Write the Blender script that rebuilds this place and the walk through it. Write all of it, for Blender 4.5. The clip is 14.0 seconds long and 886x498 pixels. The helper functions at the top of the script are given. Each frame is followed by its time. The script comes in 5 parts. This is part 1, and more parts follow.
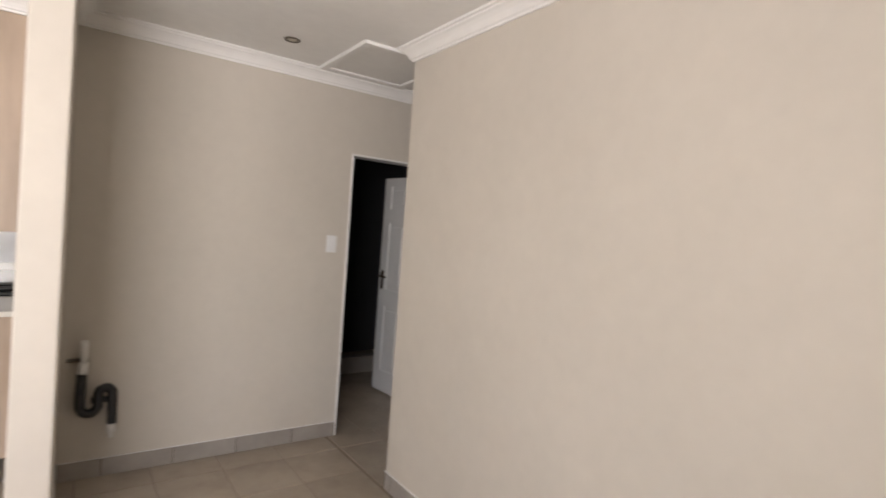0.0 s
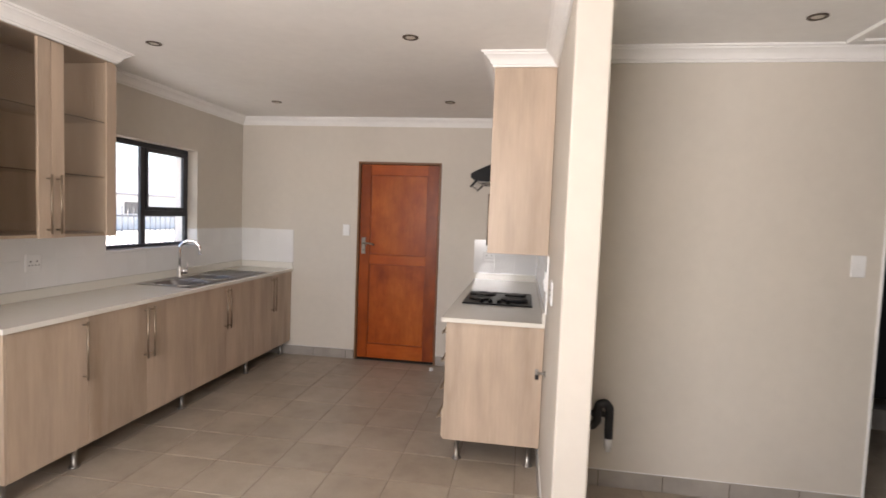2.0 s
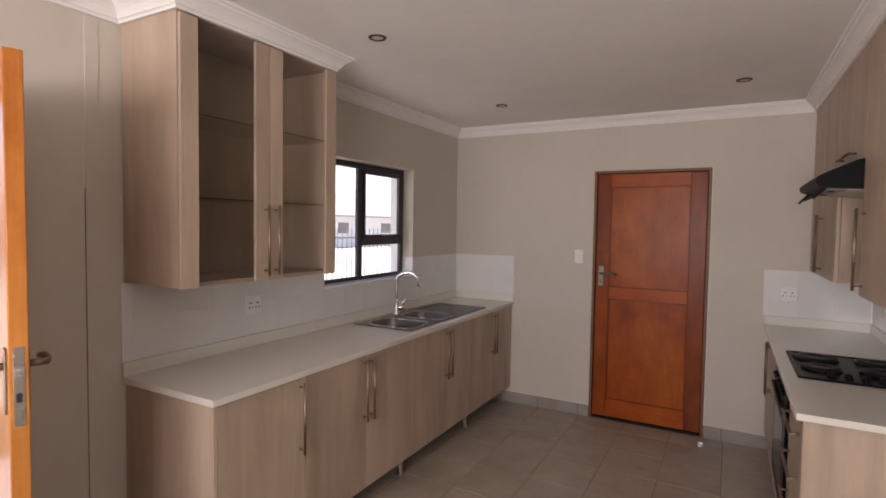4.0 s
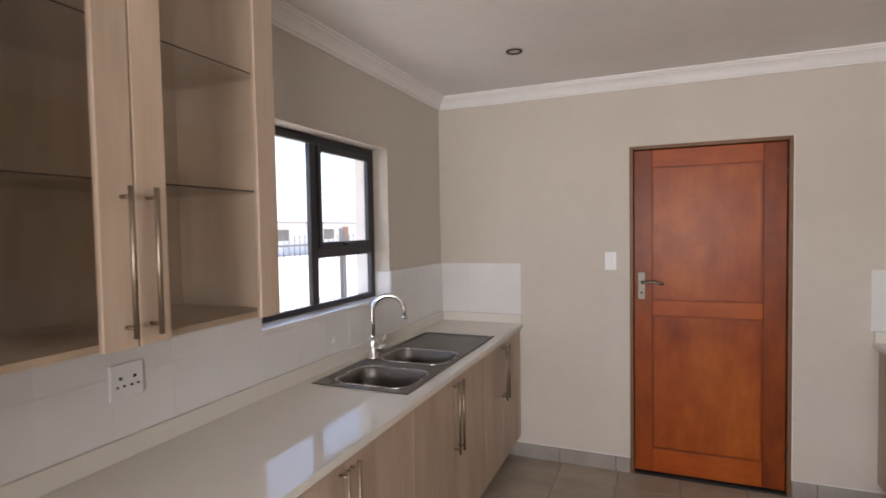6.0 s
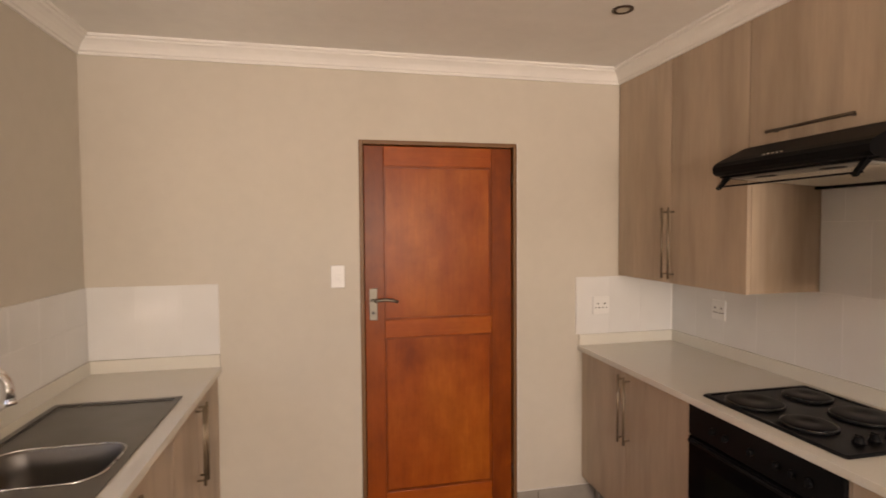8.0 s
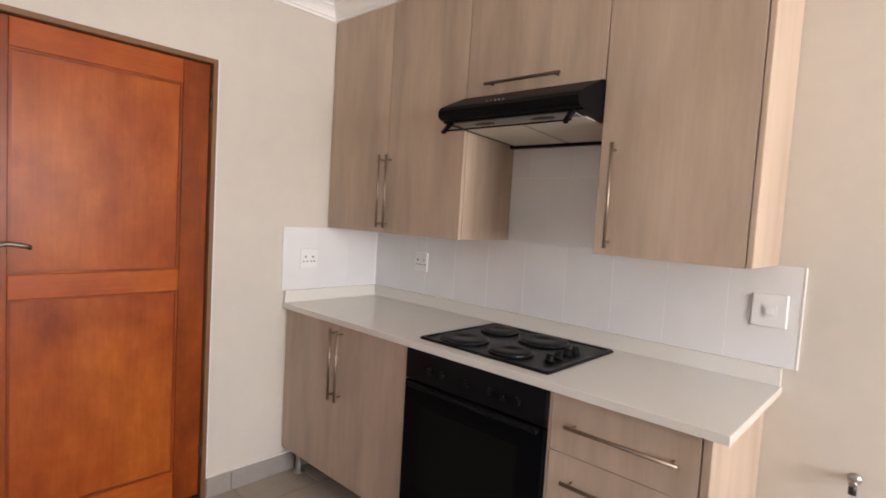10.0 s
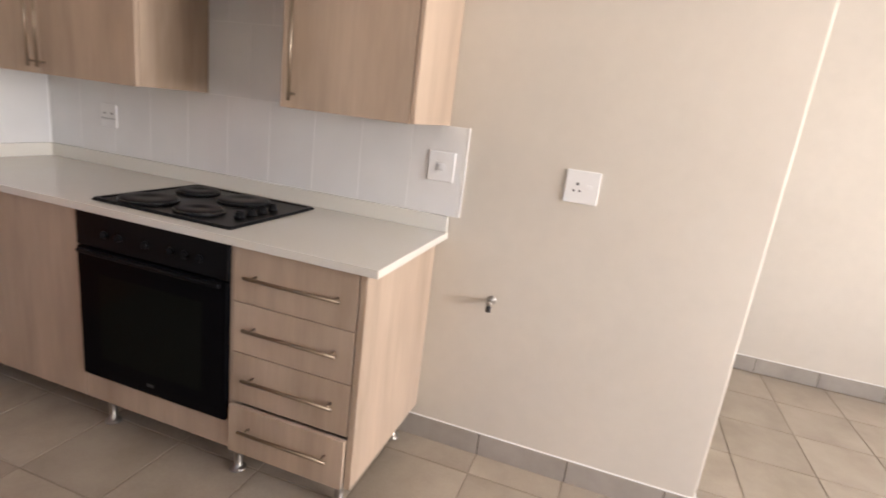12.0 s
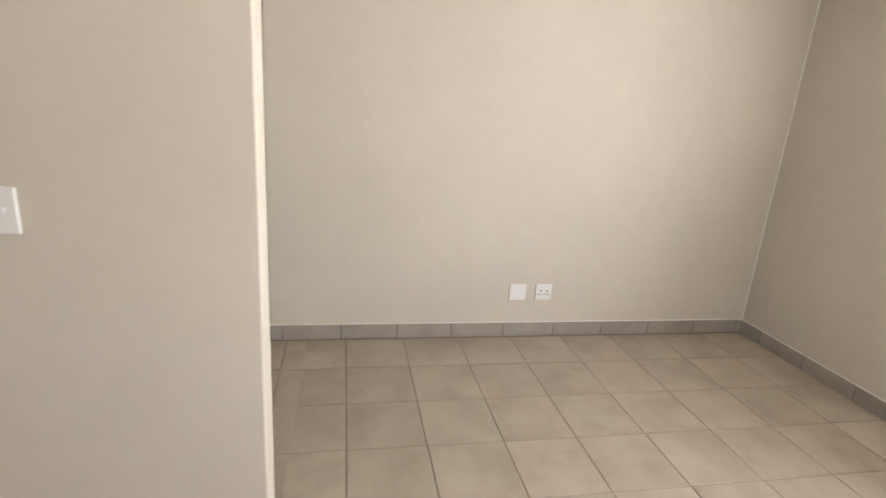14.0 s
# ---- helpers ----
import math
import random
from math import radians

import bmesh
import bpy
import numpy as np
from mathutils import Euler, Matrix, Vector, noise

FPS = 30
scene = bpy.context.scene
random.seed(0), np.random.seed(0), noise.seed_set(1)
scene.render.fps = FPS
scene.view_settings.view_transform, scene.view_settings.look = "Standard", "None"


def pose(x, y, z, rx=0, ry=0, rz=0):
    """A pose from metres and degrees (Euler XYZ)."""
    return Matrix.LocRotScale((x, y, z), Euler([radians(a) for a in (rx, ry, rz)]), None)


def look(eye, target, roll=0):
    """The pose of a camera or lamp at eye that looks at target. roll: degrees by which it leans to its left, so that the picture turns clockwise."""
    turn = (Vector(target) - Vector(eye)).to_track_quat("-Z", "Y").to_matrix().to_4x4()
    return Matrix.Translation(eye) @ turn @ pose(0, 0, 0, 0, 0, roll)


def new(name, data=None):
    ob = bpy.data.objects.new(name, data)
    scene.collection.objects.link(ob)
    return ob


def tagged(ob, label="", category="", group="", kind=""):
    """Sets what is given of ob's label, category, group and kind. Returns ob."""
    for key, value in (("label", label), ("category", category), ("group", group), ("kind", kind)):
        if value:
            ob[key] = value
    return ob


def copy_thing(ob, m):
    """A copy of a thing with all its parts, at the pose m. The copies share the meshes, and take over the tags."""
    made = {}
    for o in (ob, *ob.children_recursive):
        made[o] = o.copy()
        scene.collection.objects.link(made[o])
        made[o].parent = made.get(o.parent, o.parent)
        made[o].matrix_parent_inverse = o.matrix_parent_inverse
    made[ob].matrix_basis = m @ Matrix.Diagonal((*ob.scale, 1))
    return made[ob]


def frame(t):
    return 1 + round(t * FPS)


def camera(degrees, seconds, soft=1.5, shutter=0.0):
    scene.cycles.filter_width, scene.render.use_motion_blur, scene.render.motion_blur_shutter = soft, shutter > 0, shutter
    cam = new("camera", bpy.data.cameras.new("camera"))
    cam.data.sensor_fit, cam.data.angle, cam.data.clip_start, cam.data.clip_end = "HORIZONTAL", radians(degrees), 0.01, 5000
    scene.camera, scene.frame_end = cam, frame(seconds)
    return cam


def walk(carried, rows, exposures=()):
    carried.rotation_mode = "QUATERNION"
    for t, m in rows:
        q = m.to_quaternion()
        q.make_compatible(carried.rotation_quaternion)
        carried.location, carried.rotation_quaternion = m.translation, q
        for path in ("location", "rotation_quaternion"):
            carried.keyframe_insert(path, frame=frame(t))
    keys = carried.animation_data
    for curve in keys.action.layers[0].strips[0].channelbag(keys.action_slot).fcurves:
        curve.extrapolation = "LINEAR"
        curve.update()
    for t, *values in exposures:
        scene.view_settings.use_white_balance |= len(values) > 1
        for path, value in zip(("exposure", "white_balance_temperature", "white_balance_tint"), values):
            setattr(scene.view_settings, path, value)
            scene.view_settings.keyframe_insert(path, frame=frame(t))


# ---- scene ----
cam = camera(80.6, 14.0, soft=1.7, shutter=0.25)
PATH = [
    (0, (3.3, -5.504, 1.469), (4.456, -3.873, 1.412), 4.2),
    (0.5, (3.299, -5.475, 1.528), (3.914, -3.575, 1.427), 3.4),
    (1, (3.262, -5.461, 1.54), (3.416, -3.47, 1.425), 2.8),
    (1.5, (3.135, -5.329, 1.533), (2.999, -3.338, 1.409), 2.1),
    (2, (2.986, -5.206, 1.526), (2.684, -3.232, 1.402), 2.2),
    (2.5, (2.844, -4.995, 1.552), (2.313, -3.071, 1.416), 2.5),
    (3, (2.713, -4.822, 1.572), (1.937, -2.982, 1.454), 2.0),
    (3.5, (2.478, -4.654, 1.594), (1.548, -2.886, 1.498), 1.3),
    (3.7, (2.403, -4.564, 1.592), (1.442, -2.812, 1.503), 0.9),
    (5.8, (1.496, -3.534, 1.587), (0.658, -1.72, 1.5), -0.7),
    (6, (1.456, -3.466, 1.572), (0.69, -1.62, 1.494), -1.0),
    (6.5, (1.305, -3.318, 1.557), (0.852, -1.372, 1.48), -1.1),
    (7, (1.25, -3.043, 1.567), (1.091, -1.051, 1.487), -0.7),
    (7.5, (1.18, -2.897, 1.595), (1.276, -0.901, 1.5), -1.0),
    (8, (1.123, -2.755, 1.595), (1.552, -0.803, 1.516), -0.4),
    (8.5, (1.176, -2.591, 1.599), (1.942, -0.743, 1.563), 1.0),
    (8.7, (1.164, -2.544, 1.579), (2.049, -0.751, 1.571), 1.0),
    (10.8, (1.093, -2.417, 1.379), (2.724, -1.292, 1.109), 5.5),
    (11, (1.103, -2.441, 1.382), (2.748, -1.35, 1.061), 6.0),
    (11.5, (1.172, -2.556, 1.37), (2.9, -1.647, 0.936), 7.2),
    (12, (1.238, -2.683, 1.372), (3.086, -2.115, 0.86), 7.2),
    (12.5, (1.292, -2.823, 1.389), (3.2, -2.621, 0.826), 6.3),
    (13, (1.351, -3.06, 1.439), (3.269, -3.109, 0.874), 5.3),
    (13.5, (1.502, -3.217, 1.455), (3.407, -3.458, 0.896), 4.1),
    (14, (1.75, -3.405, 1.497), (3.635, -3.779, 0.943), 4.0),
]
EXPOSURE = [
    (0.0, 1.50, 6600.0, 16.0),
    (1.5, 1.76, 6600.0, 15.0),
    (2.5, 1.66, 6700.0, 18.0),
    (3.0, 1.48, 6550.0, 19.0),
    (3.5, 1.08, 6800.0, 23.0),
    (5.8, 1.60, 6600.0, 19.0),
    (6.5, 1.50, 5950.0, 14.0),
    (7.0, 1.42, 5600.0, 15.0),
    (7.5, 1.46, 7200.0, 18.0),
    (8.0, 1.78, 8750.0, 23.0),
    (8.5, 2.14, 7700.0, 19.0),
    (11.0, 2.30, 6450.0, 17.0),
    (12.5, 2.10, 6700.0, 17.0),
    (14.0, 1.72, 6600.0, 11.0),
]
walk(cam, [(t, look(eye, target, roll)) for t, eye, target, roll in PATH], EXPOSURE)


# ---- world, sun, large lights ----
SUN_ELEV, SUN_AZ = 68.0, 250.0
world = bpy.data.worlds.new("sky_world")
scene.world = world
world.use_nodes = True
wn = world.node_tree
sky = wn.nodes.new("ShaderNodeTexSky")
sky.sky_type, sky.sun_disc = "NISHITA", False
sky.sun_elevation, sky.sun_rotation = radians(SUN_ELEV), radians(SUN_AZ)
wn.links.new(sky.outputs["Color"], wn.nodes["Background"].inputs["Color"])
wn.nodes["Background"].inputs["Strength"].default_value = 0.15
sun = new("sun", bpy.data.lights.new("sun", "SUN"))
sun.data.energy, sun.data.angle, sun.data.color = 5.0, radians(0.5), (1.0, 0.95, 0.88)
# the sun stands over the garden side of the house
_a, _e = radians(SUN_AZ), radians(SUN_ELEV)
_d = Vector((math.sin(_a) * math.cos(_e), math.cos(_a) * math.cos(_e), math.sin(_e)))
sun.matrix_world = look(_d * 30, (0, 0, 0))


def window_light(name, eye, target, sx, sy, watts, color):
    lamp = new(name, bpy.data.lights.new(name, "AREA"))
    lamp.data.shape, lamp.data.size, lamp.data.size_y = "RECTANGLE", sx, sy
    lamp.data.energy, lamp.data.color = watts, color
    lamp.matrix_world = look(eye, target)
    return lamp


# daylight of the living room window behind the walker, thrown up from sunlit paving outside
window_light("window_daylight", (1.80, -6.36, 1.50), (1.80, -5.36, 1.90), 1.90, 1.10, 43, (1.0, 0.985, 0.965))


# ---- materials ----
def material(name, base, rough=0.5, metal=0.0, spec=0.5):
    m = bpy.data.materials.new(name)
    m.use_nodes = True
    b = m.node_tree.nodes["Principled BSDF"]
    b.inputs["Base Color"].default_value = (*base, 1)
    b.inputs["Roughness"].default_value = rough
    b.inputs["Metallic"].default_value = metal
    b.inputs["Specular IOR Level"].default_value = spec
    return m


def node(m, kind, **values):
    n = m.node_tree.nodes.new(kind)
    for key, value in values.items():
        n.inputs[key.replace("_", " ")].default_value = value
    return n


def coords(m, scale=(1, 1, 1), shift=False):
    """Object coordinates, moved by a random amount per object where shift is set."""
    t = m.node_tree
    co, mp = t.nodes.new("ShaderNodeTexCoord"), t.nodes.new("ShaderNodeMapping")
    mp.inputs["Scale"].default_value = scale
    t.links.new(co.outputs["Object"], mp.inputs["Vector"])
    if shift:
        info, mul = t.nodes.new("ShaderNodeObjectInfo"), t.nodes.new("ShaderNodeMath")
        mul.operation = "MULTIPLY"
        mul.inputs[1].default_value = 37.0
        t.links.new(info.outputs["Random"], mul.inputs[0])
        t.links.new(mul.outputs[0], mp.inputs["Location"])
    return mp.outputs["Vector"]


def ramp(m, fac, stops):
    r = m.node_tree.nodes.new("ShaderNodeValToRGB")
    e = r.color_ramp.elements
    while len(e) < len(stops):
        e.new(0.5)
    for el, (p, c) in zip(e, stops):
        el.position, el.color = p, (*c, 1)
    m.node_tree.links.new(fac, r.inputs["Fac"])
    return r.outputs["Color"]


def mix(m, fac, a, b, mode="MIX"):
    n = m.node_tree.nodes.new("ShaderNodeMix")
    n.data_type, n.blend_type = "RGBA", mode
    for sock, v in ((n.inputs[0], fac), (n.inputs[6], a), (n.inputs[7], b)):
        if hasattr(v, "is_linked"):
            m.node_tree.links.new(v, sock)
        else:
            sock.default_value = v if isinstance(v, float) else (*v, 1)
    return n.outputs[2]


def bsdf(m):
    return m.node_tree.nodes["Principled BSDF"]


def to(m, sock, name):
    m.node_tree.links.new(sock, bsdf(m).inputs[name])


def bump(m, height, strength, distance):
    b = node(m, "ShaderNodeBump", Strength=strength, Distance=distance)
    m.node_tree.links.new(height, b.inputs["Height"])
    to(m, b.outputs["Normal"], "Normal")


def noise_tex(m, vec, scale, detail=4.0, rough=0.5):
    n = node(m, "ShaderNodeTexNoise", Scale=scale, Detail=detail, Roughness=rough)
    m.node_tree.links.new(vec, n.inputs["Vector"])
    return n.outputs["Fac"]


def scaled(c, k):
    return tuple(v * k for v in c)


def paint(name, base, rough, grain=240.0, relief=0.12):
    """Rolled wall paint: fine orange peel, faint broad unevenness."""
    m = material(name, base, rough, spec=0.35)
    v = coords(m)
    broad = ramp(m, noise_tex(m, v, 1.3, 5.0, 0.6), ((0.3, scaled(base, 0.955)), (0.7, scaled(base, 1.03))))
    fine = ramp(m, noise_tex(m, v, 14.0, 4.0, 0.6), ((0.3, (0.96,) * 3), (0.75, (1.0,) * 3)))
    to(m, mix(m, 1.0, broad, fine, "MULTIPLY"), "Base Color")
    bump(m, noise_tex(m, v, grain, 3.0), relief, 0.002)
    to(m, ramp(m, noise_tex(m, v, 5.0), ((0.3, (rough - 0.06,) * 3), (0.7, (rough + 0.06,) * 3))), "Roughness")
    return m


def laminate(name, base, dark, rough=0.42):
    """Vertical-grain wood-print board."""
    m = material(name, base, rough, spec=0.4)
    v = coords(m, (1, 1, 1), True)
    mp = node(m, "ShaderNodeMapping", Scale=(3.0, 3.0, 0.34))
    m.node_tree.links.new(v, mp.inputs["Vector"])
    v1 = mp.outputs["Vector"]
    band = ramp(m, noise_tex(m, v1, 1.6, 5.0, 0.62), ((0.30, dark), (0.43, scaled(base, 0.92)), (0.53, base), (0.70, scaled(base, 1.15))))
    mp2 = node(m, "ShaderNodeMapping", Scale=(42, 42, 1.2))
    m.node_tree.links.new(v, mp2.inputs["Vector"])
    pores = ramp(m, noise_tex(m, mp2.outputs["Vector"], 2.0, 3.0, 0.6), ((0.3, (0.955, 0.95, 0.945)), (0.62, (1, 1, 1))))
    col = mix(m, 1.0, band, pores, "MULTIPLY")
    mp3 = node(m, "ShaderNodeMapping", Scale=(7, 7, 1.5))
    m.node_tree.links.new(v, mp3.inputs["Vector"])
    cloud = ramp(m, noise_tex(m, mp3.outputs["Vector"], 1.0, 5.0, 0.6), ((0.34, (0.87, 0.855, 0.84)), (0.62, (1.04, 1.04, 1.04))))
    col = mix(m, 1.0, col, cloud, "MULTIPLY")
    to(m, col, "Base Color")
    bump(m, noise_tex(m, mp2.outputs["Vector"], 2.0, 3.0), 0.05, 0.001)
    return m


def timber(name, base, dark, light, axis, rough=0.35):
    """Varnished solid timber with the grain along one axis."""
    m = material(name, base, rough, spec=0.22)
    v = coords(m, (1, 1, 1), True)
    k = [4.5, 4.5, 4.5]
    k[axis] = 1.6
    mp = node(m, "ShaderNodeMapping", Scale=k)
    m.node_tree.links.new(v, mp.inputs["Vector"])
    warp = noise_tex(m, mp.outputs["Vector"], 1.1, 6.0, 0.6)
    col = ramp(m, warp, ((0.28, dark), (0.48, base), (0.72, light)))
    # soft blotches of the stain
    blot = ramp(m, noise_tex(m, v, 7.0, 5.0, 0.65), ((0.32, (0.72, 0.64, 0.56)), (0.66, (1.12, 1.16, 1.2))))
    col = mix(m, 0.6, col, blot, "MULTIPLY")
    k2 = [120.0, 120.0, 120.0]
    k2[axis] = 4.0
    mp2 = node(m, "ShaderNodeMapping", Scale=k2)
    m.node_tree.links.new(v, mp2.inputs["Vector"])
    fine = noise_tex(m, mp2.outputs["Vector"], 1.0, 3.0)
    col = mix(m, 1.0, col, ramp(m, fine, ((0.3, (0.89, 0.875, 0.86)), (0.65, (1, 1, 1)))), "MULTIPLY")
    to(m, col, "Base Color")
    bump(m, fine, 0.08, 0.001)
    return m


WALL = (0.60, 0.555, 0.485)
wall_paint = paint("wall_paint_greige", WALL, 0.62)
ceiling_paint = paint("ceiling_paint_white", (0.86, 0.85, 0.825), 0.75, 180.0, 0.08)
cornice_paint = paint("cornice_white", (0.87, 0.86, 0.835), 0.6, 200.0, 0.05)
trim_white = paint("frame_paint_white", (0.80, 0.79, 0.77), 0.4, 120.0, 0.05)
# near-black bathroom walls: the unlit room's shade is put into the colour
bath_shade = paint("shade_darkened_bathroom_wall", (0.055, 0.055, 0.058), 0.5)
white_plastic = material("white_plastic", (0.76, 0.76, 0.75), 0.35)
black_hole = material("socket_hole_black", (0.02, 0.02, 0.02), 0.6)
oak = laminate("pale_oak_laminate", (0.482, 0.377, 0.286), (0.378, 0.284, 0.205))
carcass = laminate("carcass_laminate", (0.46, 0.365, 0.28), (0.37, 0.285, 0.212), 0.5)
DOOR, DOOR_D, DOOR_L = (0.335, 0.066, 0.007), (0.21, 0.034, 0.004), (0.45, 0.118, 0.014)
timber_z = timber("varnished_timber_upright", DOOR, DOOR_D, DOOR_L, 2)
timber_x = timber("varnished_timber_rail", scaled(DOOR, 1.12), DOOR, DOOR_L, 0)
stile_z = timber("varnished_timber_stile", scaled(DOOR, 0.72), scaled(DOOR_D, 0.8), DOOR, 2)
front_z = timber("orange_timber_upright", (0.52, 0.19, 0.040), (0.40, 0.12, 0.022), (0.60, 0.25, 0.06), 2, 0.3)
frame_red = timber("red_brown_frame_timber", (0.20, 0.05, 0.02), (0.12, 0.03, 0.01), (0.26, 0.07, 0.03), 2, 0.4)
steel_frame = paint("brown_steel_frame", (0.19, 0.092, 0.040), 0.45, 100.0, 0.04)
alu = material("bronze_aluminium", (0.022, 0.024, 0.032), 0.38)
steel = material("brushed_steel", (0.62, 0.61, 0.59), 0.27, 1.0)
chrome = material("chrome", (0.82, 0.82, 0.83), 0.07, 1.0)
sink_steel = material("dull_sink_steel", (0.20, 0.19, 0.18), 0.3, 1.0)
handle_metal = material("satin_nickel", (0.30, 0.24, 0.18), 0.42, 1.0)
lever_metal = material("dull_nickel_lever", (0.22, 0.20, 0.17), 0.5, 1.0)
dark_metal = material("dark_bronze_metal", (0.10, 0.075, 0.055), 0.4, 0.8)
enamel = material("black_enamel", (0.008, 0.008, 0.009), 0.28, spec=0.06)
black_glass = material("black_oven_glass", (0.004, 0.004, 0.005), 0.22, spec=0.03)
iron_plate = material("black_hot_plate", (0.006, 0.006, 0.007), 0.42, spec=0.12)
plate_rim = material("glossy_black_plate_rim", (0.012, 0.012, 0.013), 0.12, spec=0.6)
hood_black = material("hood_black", (0.0045, 0.0045, 0.005), 0.40, spec=0.07)
filter_cream = material("grease_filter_cream", (0.62, 0.58, 0.50), 0.55)
oven_pane = material("tinted_oven_window", (0.006, 0.007, 0.006), 0.14, spec=0.05)
badge_grey = material("dull_badge_grey", (0.06, 0.06, 0.06), 0.4, 0.6)
lamp_cover_grey = material("grey_lamp_cover", (0.30, 0.29, 0.27), 0.4)
rubber = material("black_corrugated_plastic", (0.018, 0.018, 0.02), 0.4)
pipe_white = material("white_pipe_plastic", (0.74, 0.73, 0.70), 0.4)
# near black: shade of the gaps at door sill and lock bolt, as colour
shadow_gap = material("shadow_gap_black", (0.02, 0.018, 0.016), 0.8)

# steel sink: fine brushing
_v = coords(steel, (3, 160, 160))
bump(steel, noise_tex(steel, _v, 2.0, 2.0), 0.06, 0.0006)
to(steel, ramp(steel, noise_tex(steel, coords(steel), 9.0), ((0.3, (0.2,) * 3), (0.7, (0.34,) * 3))), "Roughness")

_v = coords(sink_steel, (160, 3, 160))
bump(sink_steel, noise_tex(sink_steel, _v, 2.0, 2.0), 0.02, 0.0006)
to(sink_steel, ramp(sink_steel, noise_tex(sink_steel, coords(sink_steel), 7.0), ((0.3, (0.38,) * 3), (0.7, (0.46,) * 3))), "Roughness")

# quartz worktop: pale, fine speckle, polished
quartz = material("polished_cream_quartz", (0.70, 0.675, 0.61), 0.07)
_v = coords(quartz)
_c = ramp(quartz, noise_tex(quartz, _v, 260.0, 2.0), ((0.32, (0.655, 0.63, 0.565)), (0.5, (0.70, 0.675, 0.61)), (0.72, (0.715, 0.695, 0.635))))
to(quartz, mix(quartz, 0.25, _c, ramp(quartz, noise_tex(quartz, _v, 3.0), ((0.3, (0.66, 0.63, 0.56)), (0.7, (0.74, 0.72, 0.66))))), "Base Color")
to(quartz, ramp(quartz, noise_tex(quartz, _v, 12.0), ((0.3, (0.05,) * 3), (0.7, (0.10,) * 3))), "Roughness")

# glazed white wall tile
glaze = material("white_glazed_tile", (0.78, 0.78, 0.77), 0.13)
_v = coords(glaze, (1, 1, 1), True)
to(glaze, ramp(glaze, noise_tex(glaze, _v, 4.0), ((0.3, (0.70, 0.70, 0.69)), (0.7, (0.75, 0.75, 0.74)))), "Base Color")
bump(glaze, noise_tex(glaze, _v, 9.0, 2.0), 0.05, 0.004)
wall_grout = paint("white_grout", (0.86, 0.86, 0.85), 0.8, 300.0, 0.2)

# matt grey-beige floor tile, cloudy, with a slight satin gloss
tile = material("grey_beige_floor_tile", (0.40, 0.365, 0.32), 0.36)
_v = coords(tile, (1, 1, 1), True)
_broad = ramp(tile, noise_tex(tile, _v, 3.2, 6.0, 0.62), ((0.28, (0.30, 0.25, 0.193)), (0.5, (0.378, 0.32, 0.254)), (0.75, (0.445, 0.385, 0.312))))
_info = tile.node_tree.nodes.new("ShaderNodeObjectInfo")
_rand = ramp(tile, _info.outputs["Random"], ((0.0, (0.94, 0.94, 0.94)), (1.0, (1.04, 1.035, 1.03))))
_col = mix(tile, 1.0, _broad, _rand, "MULTIPLY")
_spk = ramp(tile, noise_tex(tile, _v, 160.0, 2.0), ((0.35, (0.93, 0.93, 0.92)), (0.6, (1, 1, 1))))
to(tile, mix(tile, 1.0, _col, _spk, "MULTIPLY"), "Base Color")
to(tile, ramp(tile, noise_tex(tile, _v, 6.0, 5.0), ((0.3, (0.30,) * 3), (0.7, (0.46,) * 3))), "Roughness")
bump(tile, noise_tex(tile, _v, 60.0, 4.0), 0.10, 0.002)
skirt_tile = material("grey_skirting_tile", (0.33, 0.31, 0.29), 0.38)
_v = coords(skirt_tile, (1, 1, 1), True)
to(skirt_tile, ramp(skirt_tile, noise_tex(skirt_tile, _v, 5.0, 6.0, 0.6), ((0.3, (0.275, 0.248, 0.220)), (0.7, (0.372, 0.340, 0.304)))), "Base Color")
bump(skirt_tile, noise_tex(skirt_tile, _v, 60.0), 0.08, 0.002)
skirt_grout = paint("dark_skirting_grout", (0.13, 0.11, 0.09), 0.85, 300.0, 0.3)
floor_grout = paint("brown_floor_grout", (0.285, 0.24, 0.19), 0.85, 300.0, 0.3)

# glass: clear panes that let light through
glass = bpy.data.materials.new("window_glass")
glass.use_nodes = True
_t = glass.node_tree
_t.nodes.remove(_t.nodes["Principled BSDF"])
_tr, _gl, _mx, _lw, _pw, _ma = (_t.nodes.new(k) for k in ("ShaderNodeBsdfTransparent", "ShaderNodeBsdfGlossy", "ShaderNodeMixShader", "ShaderNodeLayerWeight", "ShaderNodeMath", "ShaderNodeMath"))
_gl.inputs["Roughness"].default_value = 0.02
_pw.operation, _ma.operation = "POWER", "MULTIPLY_ADD"
_pw.inputs[1].default_value = 5.0
_ma.inputs[1].default_value, _ma.inputs[2].default_value = 0.8, 0.03
_lw.inputs["Blend"].default_value = 0.5
_t.links.new(_lw.outputs["Facing"], _pw.inputs[0])
_t.links.new(_pw.outputs[0], _ma.inputs[0])
_t.links.new(_ma.outputs[0], _mx.inputs[0])
_t.links.new(_tr.outputs[0], _mx.inputs[1])
_t.links.new(_gl.outputs[0], _mx.inputs[2])
_t.links.new(_mx.outputs[0], _t.nodes["Material Output"].inputs["Surface"])

smoked = glass.copy()
smoked.name = "smoked_cabinet_glass"
for _n in smoked.node_tree.nodes:
    if _n.type == "BSDF_TRANSPARENT":
        _n.inputs["Color"].default_value = (0.93, 0.92, 0.90, 1)

